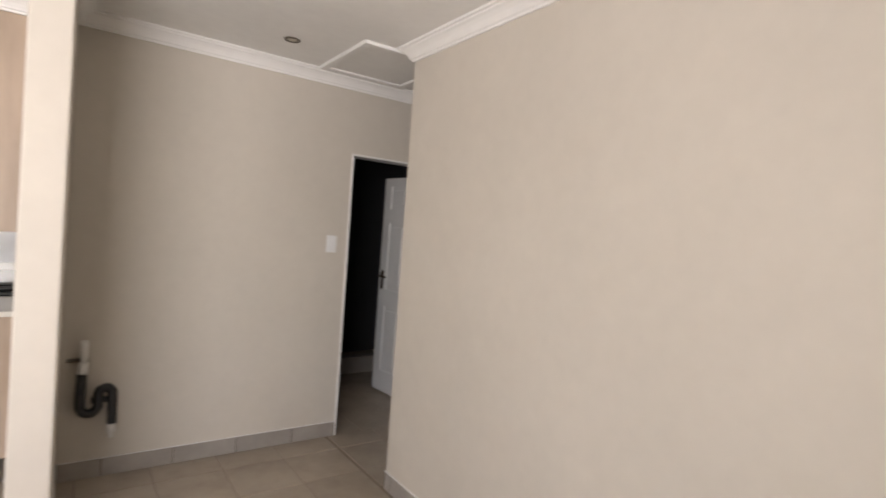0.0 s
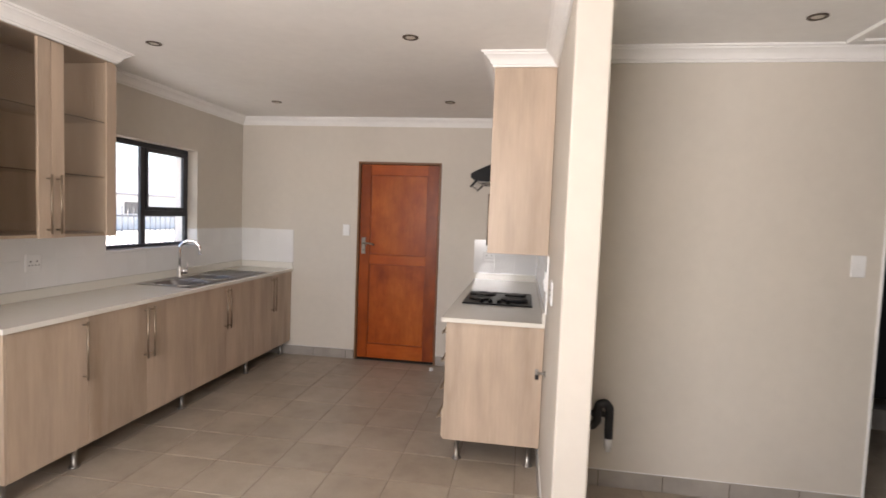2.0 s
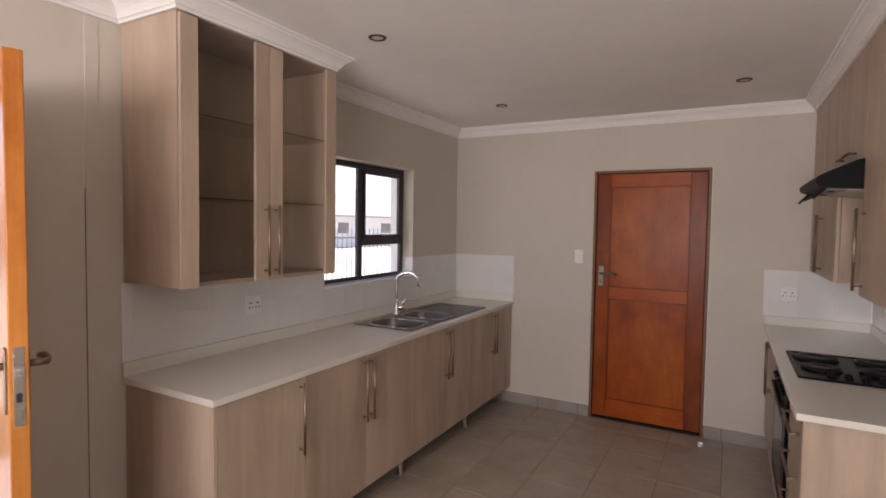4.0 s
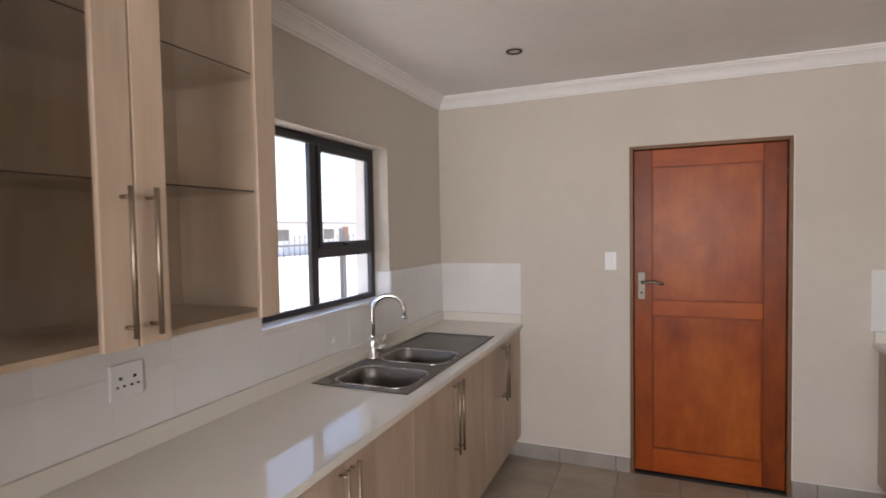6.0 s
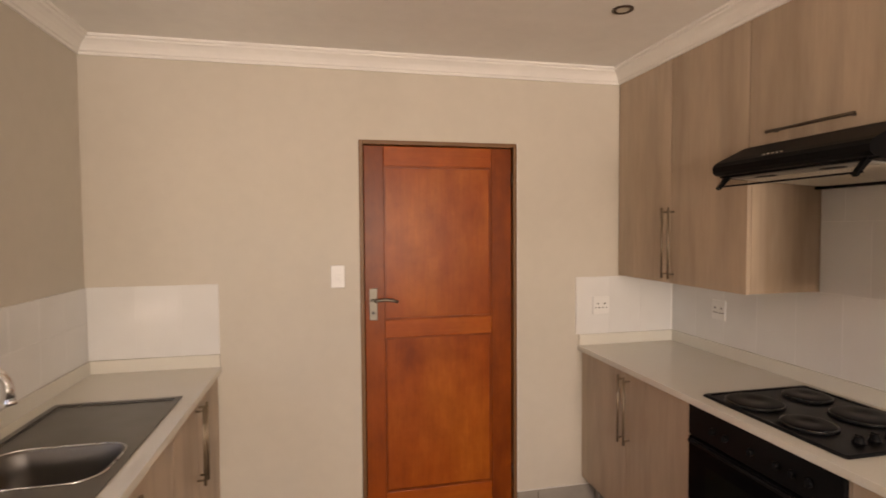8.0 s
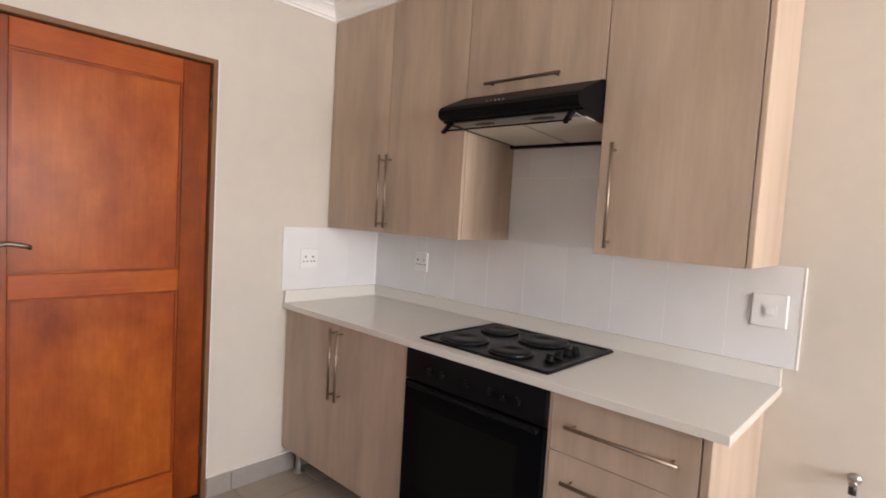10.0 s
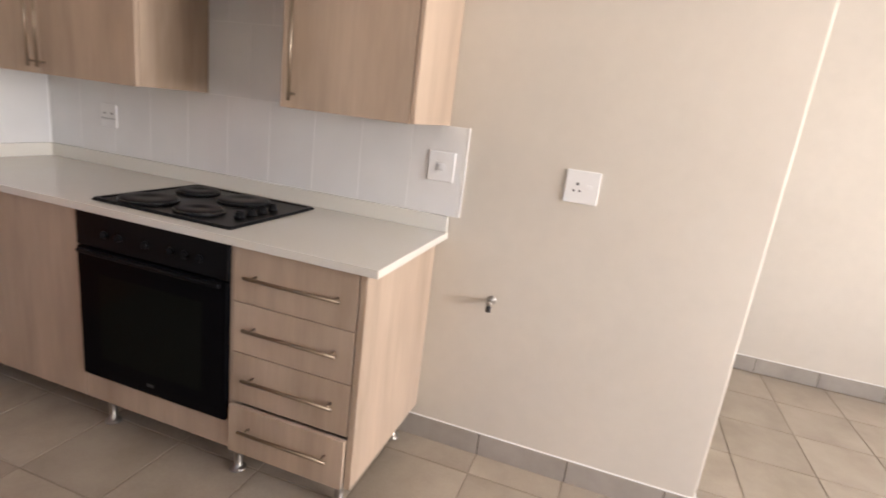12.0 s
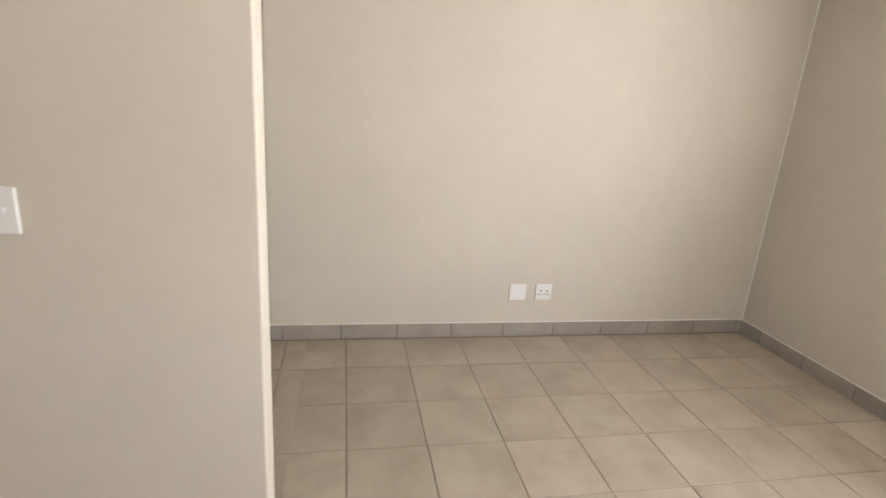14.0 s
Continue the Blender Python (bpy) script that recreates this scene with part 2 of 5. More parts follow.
# outdoors
paver = material("grey_paver", (0.26, 0.26, 0.27), 0.85)
_v = coords(paver, (1, 1, 1), True)
to(paver, ramp(paver, noise_tex(paver, _v, 8.0, 6.0), ((0.3, (0.31, 0.31, 0.32)), (0.7, (0.44, 0.44, 0.445)))), "Base Color")
sand = material("pale_bare_ground", (0.42, 0.37, 0.30), 0.95)
_v = coords(sand)
to(sand, ramp(sand, noise_tex(sand, _v, 0.6, 8.0, 0.65), ((0.3, (0.44, 0.40, 0.34)), (0.7, (0.58, 0.55, 0.49)))), "Base Color")
bump(sand, noise_tex(sand, _v, 30.0), 0.4, 0.02)
dry_grass = material("dry_grass", (0.20, 0.17, 0.09), 0.9)
_v = coords(dry_grass)
to(dry_grass, ramp(dry_grass, noise_tex(dry_grass, _v, 9.0, 6.0), ((0.3, (0.10, 0.09, 0.045)), (0.7, (0.30, 0.25, 0.15)))), "Base Color")
fence_paint = material("grey_fence_paint", (0.19, 0.185, 0.18), 0.5)
post_paint = paint("grey_post", (0.17, 0.165, 0.16), 0.7)
house_wall = paint("pale_house_plaster", (0.80, 0.785, 0.76), 0.8, 60.0, 0.2)
roof_tile = paint("grey_roof_tile", (0.42, 0.41, 0.42), 0.8, 20.0, 0.4)
house_glass = material("dark_house_window", (0.16, 0.15, 0.145), 0.1)
brick_red = paint("red_brown_door", (0.36, 0.19, 0.12), 0.6)
car_paint = material("silver_car_paint", (0.50, 0.51, 0.52), 0.3, 0.3)
tyre_black = material("tyre_rubber", (0.02, 0.02, 0.02), 0.8)


# ---- mesh helpers ----
def box(bm, x0, x1, y0, y1, z0, z1, bevel=0.0):
    r = bmesh.ops.create_cube(bm, size=1.0)
    vs = r["verts"]
    for v in vs:
        v.co = Vector((x0 + (v.co.x + 0.5) * (x1 - x0), y0 + (v.co.y + 0.5) * (y1 - y0), z0 + (v.co.z + 0.5) * (z1 - z0)))
    if bevel > 0:
        es = list({e for v in vs for e in v.link_edges})
        bmesh.ops.bevel(bm, geom=es, offset=bevel, segments=2, profile=0.5, affect="EDGES")
    return bm


def B(*a, bevel=0.0):
    return box(bmesh.new(), *a, bevel=bevel)


def cyl(bm, p0, p1, r0, r1=None, seg=20, ends=True):
    p0, p1 = Vector(p0), Vector(p1)
    r1 = r0 if r1 is None else r1
    q = (p1 - p0).to_track_quat("Z", "Y")
    rings = []
    for p, r in ((p0, r0), (p1, r1)):
        rings.append([bm.verts.new(p + q @ Vector((r * math.cos(2 * math.pi * i / seg), r * math.sin(2 * math.pi * i / seg), 0))) for i in range(seg)])
    for i in range(seg):
        f = bm.faces.new((rings[0][i], rings[0][(i + 1) % seg], rings[1][(i + 1) % seg], rings[1][i]))
        f.smooth = True
    if ends:
        bm.faces.new(rings[0][::-1])
        bm.faces.new(rings[1])
    return bm


def tube(bm, pts, radius, seg=14):
    """A round tube along points; radius is a number or a function of the index."""
    pts = [Vector(p) for p in pts]
    rings = []
    up = None
    for i, p in enumerate(pts):
        d = (pts[min(i + 1, len(pts) - 1)] - pts[max(i - 1, 0)]).normalized()
        if up is None:
            up = d.orthogonal().normalized()
        up = (up - d * up.dot(d)).normalized()
        side = d.cross(up)
        r = radius(i) if callable(radius) else radius
        rings.append([bm.verts.new(p + (up * math.cos(2 * math.pi * k / seg) + side * math.sin(2 * math.pi * k / seg)) * r) for k in range(seg)])
    for a, b in zip(rings, rings[1:]):
        for k in range(seg):
            bm.faces.new((a[k], a[(k + 1) % seg], b[(k + 1) % seg], b[k])).smooth = True
    bm.faces.new(rings[0][::-1])
    bm.faces.new(rings[-1])
    return bm


def lathe(bm, cx, cy, prof, seg=32):
    """Turned about the upright through (cx, cy); prof: (radius, z) pairs."""
    rings = []
    for r, z in prof:
        rings.append([bm.verts.new((cx + r * math.cos(2 * math.pi * k / seg), cy + r * math.sin(2 * math.pi * k / seg), z)) for k in range(seg)])
    for a, b in zip(rings, rings[1:]):
        for k in range(seg):
            bm.faces.new((a[k], a[(k + 1) % seg], b[(k + 1) % seg], b[k])).smooth = True
    bm.faces.new(rings[0][::-1])
    bm.faces.new(rings[-1])
    return bm


def finish(bm):
    bmesh.ops.recalc_face_normals(bm, faces=bm.faces)
    return bm


def mesh_of(name, bm, mat, at=(0, 0, 0)):
    finish(bm)
    bm.transform(Matrix.Translation(-Vector(at)))
    me = bpy.data.meshes.new(name)
    bm.to_mesh(me)
    bm.free()
    me.materials.append(mat)
    return me


def thing(name, at, label, category, group="", kind=""):
    ob = new(name)
    ob.empty_display_size = 0.1
    ob.location = at
    ob["at"] = tuple(at)
    return tagged(ob, label, category, group, kind)


def part(name, bm, mat, parent, label=""):
    top = parent
    at = Vector(parent["at"])
    ob = new(name, mesh_of(name, bm, mat, at))
    ob.parent = top
    ob["at"] = tuple(at)
    return tagged(ob, label)


def solid(name, bm, mat, label="", category="", group="", kind=""):
    ob = new(name, mesh_of(name, bm, mat))
    ob["at"] = (0.0, 0.0, 0.0)
    return tagged(ob, label, category, group, kind)


def structure(name, bm, mat, label, category):
    return solid(name, bm, mat, label, category, kind="structure")


def share(name, me, at, parent):
    """An alike piece on shared mesh data, under parent."""
    ob = new(name, me)
    ob.parent = parent
    ob.location = Vector(at) - Vector(parent["at"])
    return ob


def wall_blocks(x0, x1, y0, y1, z0, z1, holes, along):
    """A wall with rectangular openings (a0, a1, z0, z1) along x or y."""
    bm = bmesh.new()
    a0, a1 = (x0, x1) if along == "x" else (y0, y1)
    cuts = sorted({a0, a1, *(h[0] for h in holes), *(h[1] for h in holes)})
    for p, q in zip(cuts, cuts[1:]):
        spans, low = [], z0
        for h in sorted((h for h in holes if h[0] <= p and h[1] >= q), key=lambda h: h[2]):
            if h[2] > low:
                spans.append((low, h[2]))
            low = h[3]
        if low < z1:
            spans.append((low, z1))
        for u, v in spans:
            if along == "x":
                box(bm, p, q, y0, y1, u, v)
            else:
                box(bm, x0, x1, p, q, u, v)
    bmesh.ops.remove_doubles(bm, verts=bm.verts, dist=0.0005)
    return bm


# ---- structure ----
CEIL = 2.49
TOP = 2.62
XK, XN = 3.14, 3.273          # hob wall: kitchen face, back face
YN = -3.190                   # free end of the hob wall
YP = -2.14                    # passage wall
XR = 4.81                     # living room wall
YR = -2.975                   # its corner at the passage
YF = -6.264                   # front wall
WY0, WY1, WZ0, WZ1 = -1.855, -0.777, 1.18, 2.036   # kitchen window
FD0, FD1 = -4.40, -3.47       # front door opening
DX0, DX1, DZ = 1.283, 2.150, 2.058                 # kitchen back door opening
RX0, RX1, RZ = 4.858, 5.703, 1.978                   # bathroom doorway
LW = (0.80, 2.80, 0.90, 2.12)                       # living room window

structure("wall_west", wall_blocks(-0.22, 0, YF - 0.22, 0.22, -0.2, TOP, [(WY0, WY1, WZ0, WZ1), (FD0, FD1, -0.2, 2.062)], "y"), wall_paint,
          "greige painted plaster outer wall with window and front door", "wall")
structure("wall_north", wall_blocks(0, XK, 0, 0.22, -0.2, TOP, [(DX0, DX1, -0.2, DZ)], "x"), wall_paint,
          "greige painted plaster wall behind the kitchen door", "wall")
_hob = wall_blocks(XK, XN, YN, 0.22, -0.2, TOP, [], "y")
# the plastered free end has slightly rounded corners
_ends = [e for e in _hob.edges if all(abs(v.co.y - YN) < 1e-4 for v in e.verts) and abs(e.verts[0].co.z - e.verts[1].co.z) > 0.5]
bmesh.ops.bevel(_hob, geom=_ends, offset=0.009, segments=4, profile=0.5, affect="EDGES")
structure("wall_hob", _hob, wall_paint,
          "greige painted plaster dividing wall with a free end", "wall")
structure("wall_passage", wall_blocks(XN, 7.2, YP, YP + 0.11, -0.2, TOP, [(RX0, RX1, -0.2, RZ)], "x"), wall_paint,
          "greige painted plaster wall with a white framed doorway", "wall")
structure("wall_living", wall_blocks(XR, 7.2, YR - 0.11, YR, -0.2, TOP, [], "x"), wall_paint,
          "greige painted plaster passage wall", "wall")
structure("wall_east", wall_blocks(XR, XR + 0.11, YF - 0.22, YR - 0.11, -0.2, TOP, [], "y"), wall_paint,
          "greige painted plaster living room wall", "wall")
structure("wall_south", wall_blocks(0, XR, YF - 0.22, YF, -0.2, TOP, [LW], "x"), wall_paint, "greige painted plaster front wall", "wall")
structure("wall_passage_end", B(7.2, 7.31, YR - 0.11, YP + 0.11, -0.2, TOP), wall_paint, "greige painted plaster end wall of the passage", "wall")
structure("wall_bath_west", B(4.25, 4.36, YP + 0.11, 0.22, -0.2, TOP), bath_shade, "bathroom wall darkened to stand for the unlit room's shade", "wall")
structure("wall_bath_east", B(6.60, 6.71, YP + 0.11, 0.22, -0.2, TOP), bath_shade, "bathroom wall darkened to stand for the unlit room's shade", "wall")
structure("wall_bath_north", B(4.36, 6.60, 0.11, 0.22, -0.2, TOP), bath_shade, "bathroom wall darkened to stand for the unlit room's shade", "wall")

bm = bmesh.new()
box(bm, -0.22, 7.31, YF - 0.22, 0.22, CEIL, CEIL + 0.10)
structure("ceiling", bm, ceiling_paint, "flat white painted plasterboard ceiling", "ceiling")
bm = bmesh.new()
rows = [(-0.85, 2.56), (3.6, 4.3), (8.1, 2.56)]
pts = [[bm.verts.new((x, y, z)) for x, z in rows] for y in (YF - 0.75, 0.8)]
for i in range(2):
    bm.faces.new((pts[0][i], pts[0][i + 1], pts[1][i + 1], pts[1][i]))
g = bmesh.ops.extrude_face_region(bm, geom=bm.faces[:])
for v in g["geom"]:
    if isinstance(v, bmesh.types.BMVert):
        v.co.z += 0.06
structure("roof", bm, roof_tile, "grey tiled roof with an overhanging eave", "roof")
structure("eave_soffit", B(-0.85, -0.22, YF - 0.75, 0.8, 2.50, 2.56), trim_white, "white boarded eave along the outer wall", "eave")


def sweep(path, prof):
    """Closed moulding: prof gives (out from wall, z); the room lies to the right of the path."""
    bm = bmesh.new()
    n = len(path)
    cols = []
    for i in range(n):
        p0, p, p1 = (Vector(path[(i + k) % n]) for k in (-1, 0, 1))
        n0 = Vector(((p - p0).y, -(p - p0).x)).normalized()
        n1 = Vector(((p1 - p).y, -(p1 - p).x)).normalized()
        m = (n0 + n1) / (1 + n0.dot(n1))
        cols.append([bm.verts.new((p.x + m.x * o, p.y + m.y * o, z)) for o, z in prof])
    for i in range(n):
        a, b = cols[i], cols[(i + 1) % n]
        for k in range(len(prof)):
            bm.faces.new((a[k], a[(k + 1) % len(prof)], b[(k + 1) % len(prof)], b[k]))
    return bm


UR, UL = 2.775, 0.378          # faces of the wall cabinets
CORN = [(0.0, 2.411), (0.012, 2.411), (0.014, 2.421), (0.022, 2.425), (0.026, 2.435), (0.036, 2.450), (0.050, 2.463), (0.062, 2.470),
        (0.064, 2.478), (0.076, 2.480), (0.078, CEIL + 0.003), (0.0, CEIL + 0.003)]
loop = [(0, 0), (UR, 0), (UR, -2.072), (XK, -2.072), (XK, YN), (XN, YN), (XN, YP), (7.2, YP), (7.2, YR), (XR, YR), (XR, YF), (0, YF),
        (0, -3.116), (UL, -3.116), (UL, -2.198), (0, -2.198)]
structure("cornice", sweep(loop, CORN), cornice_paint, "white moulded plaster cornice along walls and cabinets", "cornice")

# floor: slab and grout bed; tiles follow at the end of the file
floor = structure("floor", B(0, 7.2, YF, 0.11, -0.10, -0.0035), floor_grout, "grey-beige ceramic tiled floor with brown grout", "floor")

# plaster chase left in the wall beside the front door
# the crack is a thin raised strip, its inner shade put into the colour
crack = paint("shaded_plaster_crack", (0.22, 0.185, 0.15), 0.9)
structure("plaster_crack", B(-0.001, 0.0018, -3.2635, -3.2595, 0.0, 1.72), crack, "long hairline crack in the greige plaster", "wall")
structure("plaster_strip", B(-0.001, 0.0025, -3.258, -3.205, 1.66, 2.404, bevel=0.001), wall_paint, "smoothed plaster strip on the greige wall", "wall")


# ---- doors ----
def lever(parent, x, y, z, side, name="handle", mat=handle_metal, plate=(0.042, 0.17)):
    """Lever on a back plate on a face that looks to -y; side: the way the lever points along x."""
    h = part(name, B(x - plate[0] / 2, x + plate[0] / 2, y - 0.007, y, z - plate[1] * 0.62, z + plate[1] * 0.38, bevel=0.002), mat, parent, "satin metal lever handle on a back plate")
    bm = cyl(bmesh.new(), (x, y - 0.005, z), (x, y - 0.048, z), 0.010)
    pts = [(x, y - 0.046, z), (x + side * 0.02, y - 0.05, z + 0.004), (x + side * 0.06, y - 0.05, z + 0.008), (x + side * 0.10, y - 0.05, z + 0.002), (x + side * 0.125, y - 0.048, z - 0.006)]
    tube(bm, pts, 0.0085)
    part("lever", bm, mat, h)
    part("keyhole", cyl(bmesh.new(), (x, y - 0.0085, z - 0.065), (x, y - 0.006, z - 0.065), 0.008), black_hole, h)
    return h


# kitchen back door: brown steel frame, two-panel varnished leaf
door = thing("door_1", (1.72, 0.03, 0), "closed reddish-brown varnished two-panel wooden door in a brown frame", "door", kind="structure")
bm = bmesh.new()
for x0, x1 in ((DX0, DX0 + 0.022), (DX1 - 0.022, DX1)):
    box(bm, x0, x1, -0.006, 0.10, 0, DZ, bevel=0.003)
box(bm, DX0 + 0.0225, DX1 - 0.0225, -0.006, 0.10, DZ - 0.022, DZ, bevel=0.003)
part("door_frame", bm, steel_frame, door, "thin brown steel door frame")
LX0, LX1, LY0, LY1, LZ0, LZ1 = DX0 + 0.026, DX1 - 0.026, 0.018, 0.058, 0.022, DZ - 0.026
part("stile", B(LX0, LX0 + 0.105, LY0, LY1, LZ0, LZ1, bevel=0.003), stile_z, door)
part("stile", B(LX1 - 0.115, LX1, LY0, LY1, LZ0, LZ1, bevel=0.003), stile_z, door)
for z0, z1 in ((LZ0, LZ0 + 0.145), (1.01, 1.105), (LZ1 - 0.105, LZ1)):
    part("rail", B(LX0 + 0.1052, LX1 - 0.1152, LY0 + 0.0015, LY1, z0, z1, bevel=0.003), timber_x, door)
for z0, z1 in ((LZ0 + 0.145, 1.01), (1.105, LZ1 - 0.105)):
    bm = B(LX0 + 0.1055, LX1 - 0.1155, LY0 + 0.013, LY1 - 0.012, z0 + 0.0005, z1 - 0.0005)
    part("panel", bm, timber_z, door)
    bm = bmesh.new()
    a, b, y0, y1 = LX0 + 0.1055, LX1 - 0.1155, LY0 + 0.006, LY0 + 0.0135
    box(bm, a, a + 0.010, y0, y1, z0, z1)
    box(bm, b - 0.010, b, y0, y1, z0, z1)
    box(bm, a + 0.0102, b - 0.0102, y0, y1, z0, z0 + 0.010)
    box(bm, a + 0.0102, b - 0.0102, y0, y1, z1 - 0.010, z1)
    part("bead", bm, stile_z, door)
lever(door, 1.352, LY0, 1.215, 1, mat=lever_metal)
part("threshold", B(DX0 + 0.023, DX1 - 0.023, 0.0, 0.14, 0.0, 0.012, bevel=0.003), shadow_gap, door, "door sill coloured black like a shadow gap")
for z in (0.22, 1.86):
    part("hinge", cyl(bmesh.new(), (LX1 + 0.003, LY0 - 0.004, z - 0.04), (LX1 + 0.003, LY0 - 0.004, z + 0.04), 0.006), dark_metal, door)
structure("door_backing", B(DX0, DX1, 0.18, 0.22, -0.2, DZ), steel_frame, "brown board behind the closed door", "door")

# front door: open inwards, seen from its lock edge
front = thing("door_2", (-0.15, -3.50, 0), "open orange varnished panelled wooden front door with a mortice lock", "door", kind="structure")
FL, FT, FH = 0.815, 0.044, 2.035


def fpart(name, bm, mat, parent, label=""):
    bm.transform(Matrix.Translation(front["at"]))
    return part(name, bm, mat, parent, label)


Z0 = 0.012
fpart("stile", B(0.0, 0.11, -FT, 0, Z0, FH, bevel=0.003), front_z, front)
fpart("stile", B(FL - 0.11, FL, -FT, 0, Z0, FH, bevel=0.003), front_z, front)
for z0, z1 in ((Z0, 0.22), (FH - 0.12, FH)):
    fpart("rail", B(0.1102, FL - 0.1102, -FT + 0.001, -0.001, z0, z1, bevel=0.003), front_z, front)
for z0, z1 in ((0.2205, FH - 0.1205),):
    bm = B(0.1104, FL - 0.1104, -FT + 0.014, -0.014, z0, z1)
    box(bm, 0.16, FL - 0.16, -FT + 0.006, -0.006, z0 + 0.05, z1 - 0.05, bevel=0.006)
    fpart("panel", bm, front_z, front)
lock = fpart("lock_plate", B(FL - 0.0005, FL + 0.002, -FT + 0.010, -0.010, 1.035, 1.250, bevel=0.0005), steel, front, "steel mortice lock face plate")
fpart("latch", B(FL + 0.0015, FL + 0.012, -FT + 0.015, -0.016, 1.17, 1.19, bevel=0.002), chrome, lock)
fpart("bolt", B(FL + 0.0015, FL + 0.005, -FT + 0.015, -0.016, 1.10, 1.125, bevel=0.001), shadow_gap, lock)
for s, y in ((-1, -FT), (1, 0.0)):
    h = fpart("handle", B(FL - 0.078, FL - 0.038, min(y, y + s * 0.006), max(y, y + s * 0.006), 1.06, 1.24, bevel=0.002), handle_metal, front, "satin metal lever handle")
    bm = cyl(bmesh.new(), (FL - 0.058, y, 1.19), (FL - 0.058, y + s * 0.05, 1.19), 0.010)
    tube(bm, [(FL - 0.058, y + s * 0.048, 1.19), (FL - 0.09, y + s * 0.052, 1.193), (FL - 0.14, y + s * 0.052, 1.192), (FL - 0.175, y + s * 0.045, 1.185)], 0.009)
    fpart("lever", bm, handle_metal, h)
front.rotation_euler = (0, 0, radians(-16.2))
bm = bmesh.new()
for y0, y1 in ((FD0, FD0 + 0.045), (FD1 - 0.012, FD1)):
    box(bm, -0.21, -0.105, y0, y1, -0.02, 2.062, bevel=0.003)
box(bm, -0.21, -0.105, FD0 + 0.0455, FD1 - 0.0125, 2.022, 2.062, bevel=0.003)
structure("front_door_frame", bm, frame_red, "red-brown varnished timber door frame", "door frame")
structure("front_door_sill", B(-0.24, 0.0, FD0, FD1, -0.06, -0.002, bevel=0.004), paver, "grey concrete front door sill", "door sill")

# bathroom door: white six-panel leaf, open into the dark room
bath = thing("door_3", (RX1 - 0.03, YP + 0.10, 0), "open white six-panel moulded interior door", "door", kind="structure")
BW, BH, BT = 0.79, 1.935, 0.036
bm = bmesh.new()
cols = ((0.11, 0.345), (0.445, 0.68))
rws = ((0.20, 0.78), (0.93, 1.53), (1.66, 1.86))
xs = sorted({0.0, BW, *(c for p in cols for c in p)})
zs = sorted({0.012, BH, *(c for p in rws for c in p)})
for a, b in zip(xs, xs[1:]):
    for c, d in zip(zs, zs[1:]):
        if not ((a, b) in cols and (c, d) in rws):
            box(bm, -b, -a, 0, BT, c, d)
bmesh.ops.remove_doubles(bm, verts=bm.verts, dist=0.0005)
bm.transform(Matrix.Translation(bath["at"]))
leaf = part("leaf", bm, trim_white, bath)
for a, b in cols:
    for c, d in rws:
        bm = B(-b, -a, 0.010, BT - 0.010, c, d)
        box(bm, -b + 0.035, -a - 0.035, 0.003, BT - 0.003, c + 0.035, d - 0.035, bevel=0.006)
        bm.transform(Matrix.Translation(bath["at"]))
        part("panel", bm, trim_white, leaf)
bm = B(-BW + 0.035, -BW + 0.075, -0.007, 0, 0.93, 1.10, bevel=0.002)
cyl(bm, (-BW + 0.055, 0, 1.05), (-BW + 0.055, -0.05, 1.05), 0.010)
tube(bm, [(-BW + 0.055, -0.048, 1.05), (-BW + 0.10, -0.05, 1.052), (-BW + 0.17, -0.048, 1.045)], 0.009)
bm.transform(Matrix.Translation(bath["at"]))
part("handle", bm, dark_metal, bath, "dark metal lever handle")
bath.rotation_euler = (0, 0, radians(-86))
bm = bmesh.new()
for x0, x1 in ((RX0 - 0.002, RX0 + 0.012), (RX1 - 0.012, RX1 + 0.002)):
    box(bm, x0, x1, YP - 0.008, YP + 0.118, 0, RZ + 0.002, bevel=0.003)
box(bm, RX0 + 0.0125, RX1 - 0.0125, YP - 0.008, YP + 0.118, RZ - 0.012, RZ + 0.002, bevel=0.003)
structure("bathroom_door_frame", bm, trim_white, "white painted steel door frame", "door frame")
structure("shower_kerb", B(5.0, 6.60, -0.75, -0.62, -0.004, 0.16, bevel=0.006), skirt_tile, "grey tiled low kerb in the dark bathroom", "kerb")

# ceiling hatch in the passage
hatch = thing("ceiling_hatch", (4.87, -2.56, CEIL), "white framed loft hatch in the ceiling", "hatch")
bm = bmesh.new()
HX0, HX1, HY0, HY1 = 4.545, 5.16, -2.885, -2.235
for a in ((HX0, HX1, HY0, HY0 + 0.05), (HX0, HX1, HY1 - 0.05, HY1), (HX0, HX0 + 0.05, HY0 + 0.0505, HY1 - 0.0505), (HX1 - 0.05, HX1, HY0 + 0.0505, HY1 - 0.0505)):
    box(bm, *a, CEIL - 0.018, CEIL + 0.002, bevel=0.006)
part("frame", bm, cornice_paint, hatch)
part("board", B(HX0 + 0.0508, HX1 - 0.0508, HY0 + 0.0508, HY1 - 0.0508, CEIL - 0.006, CEIL + 0.001), ceiling_paint, hatch)

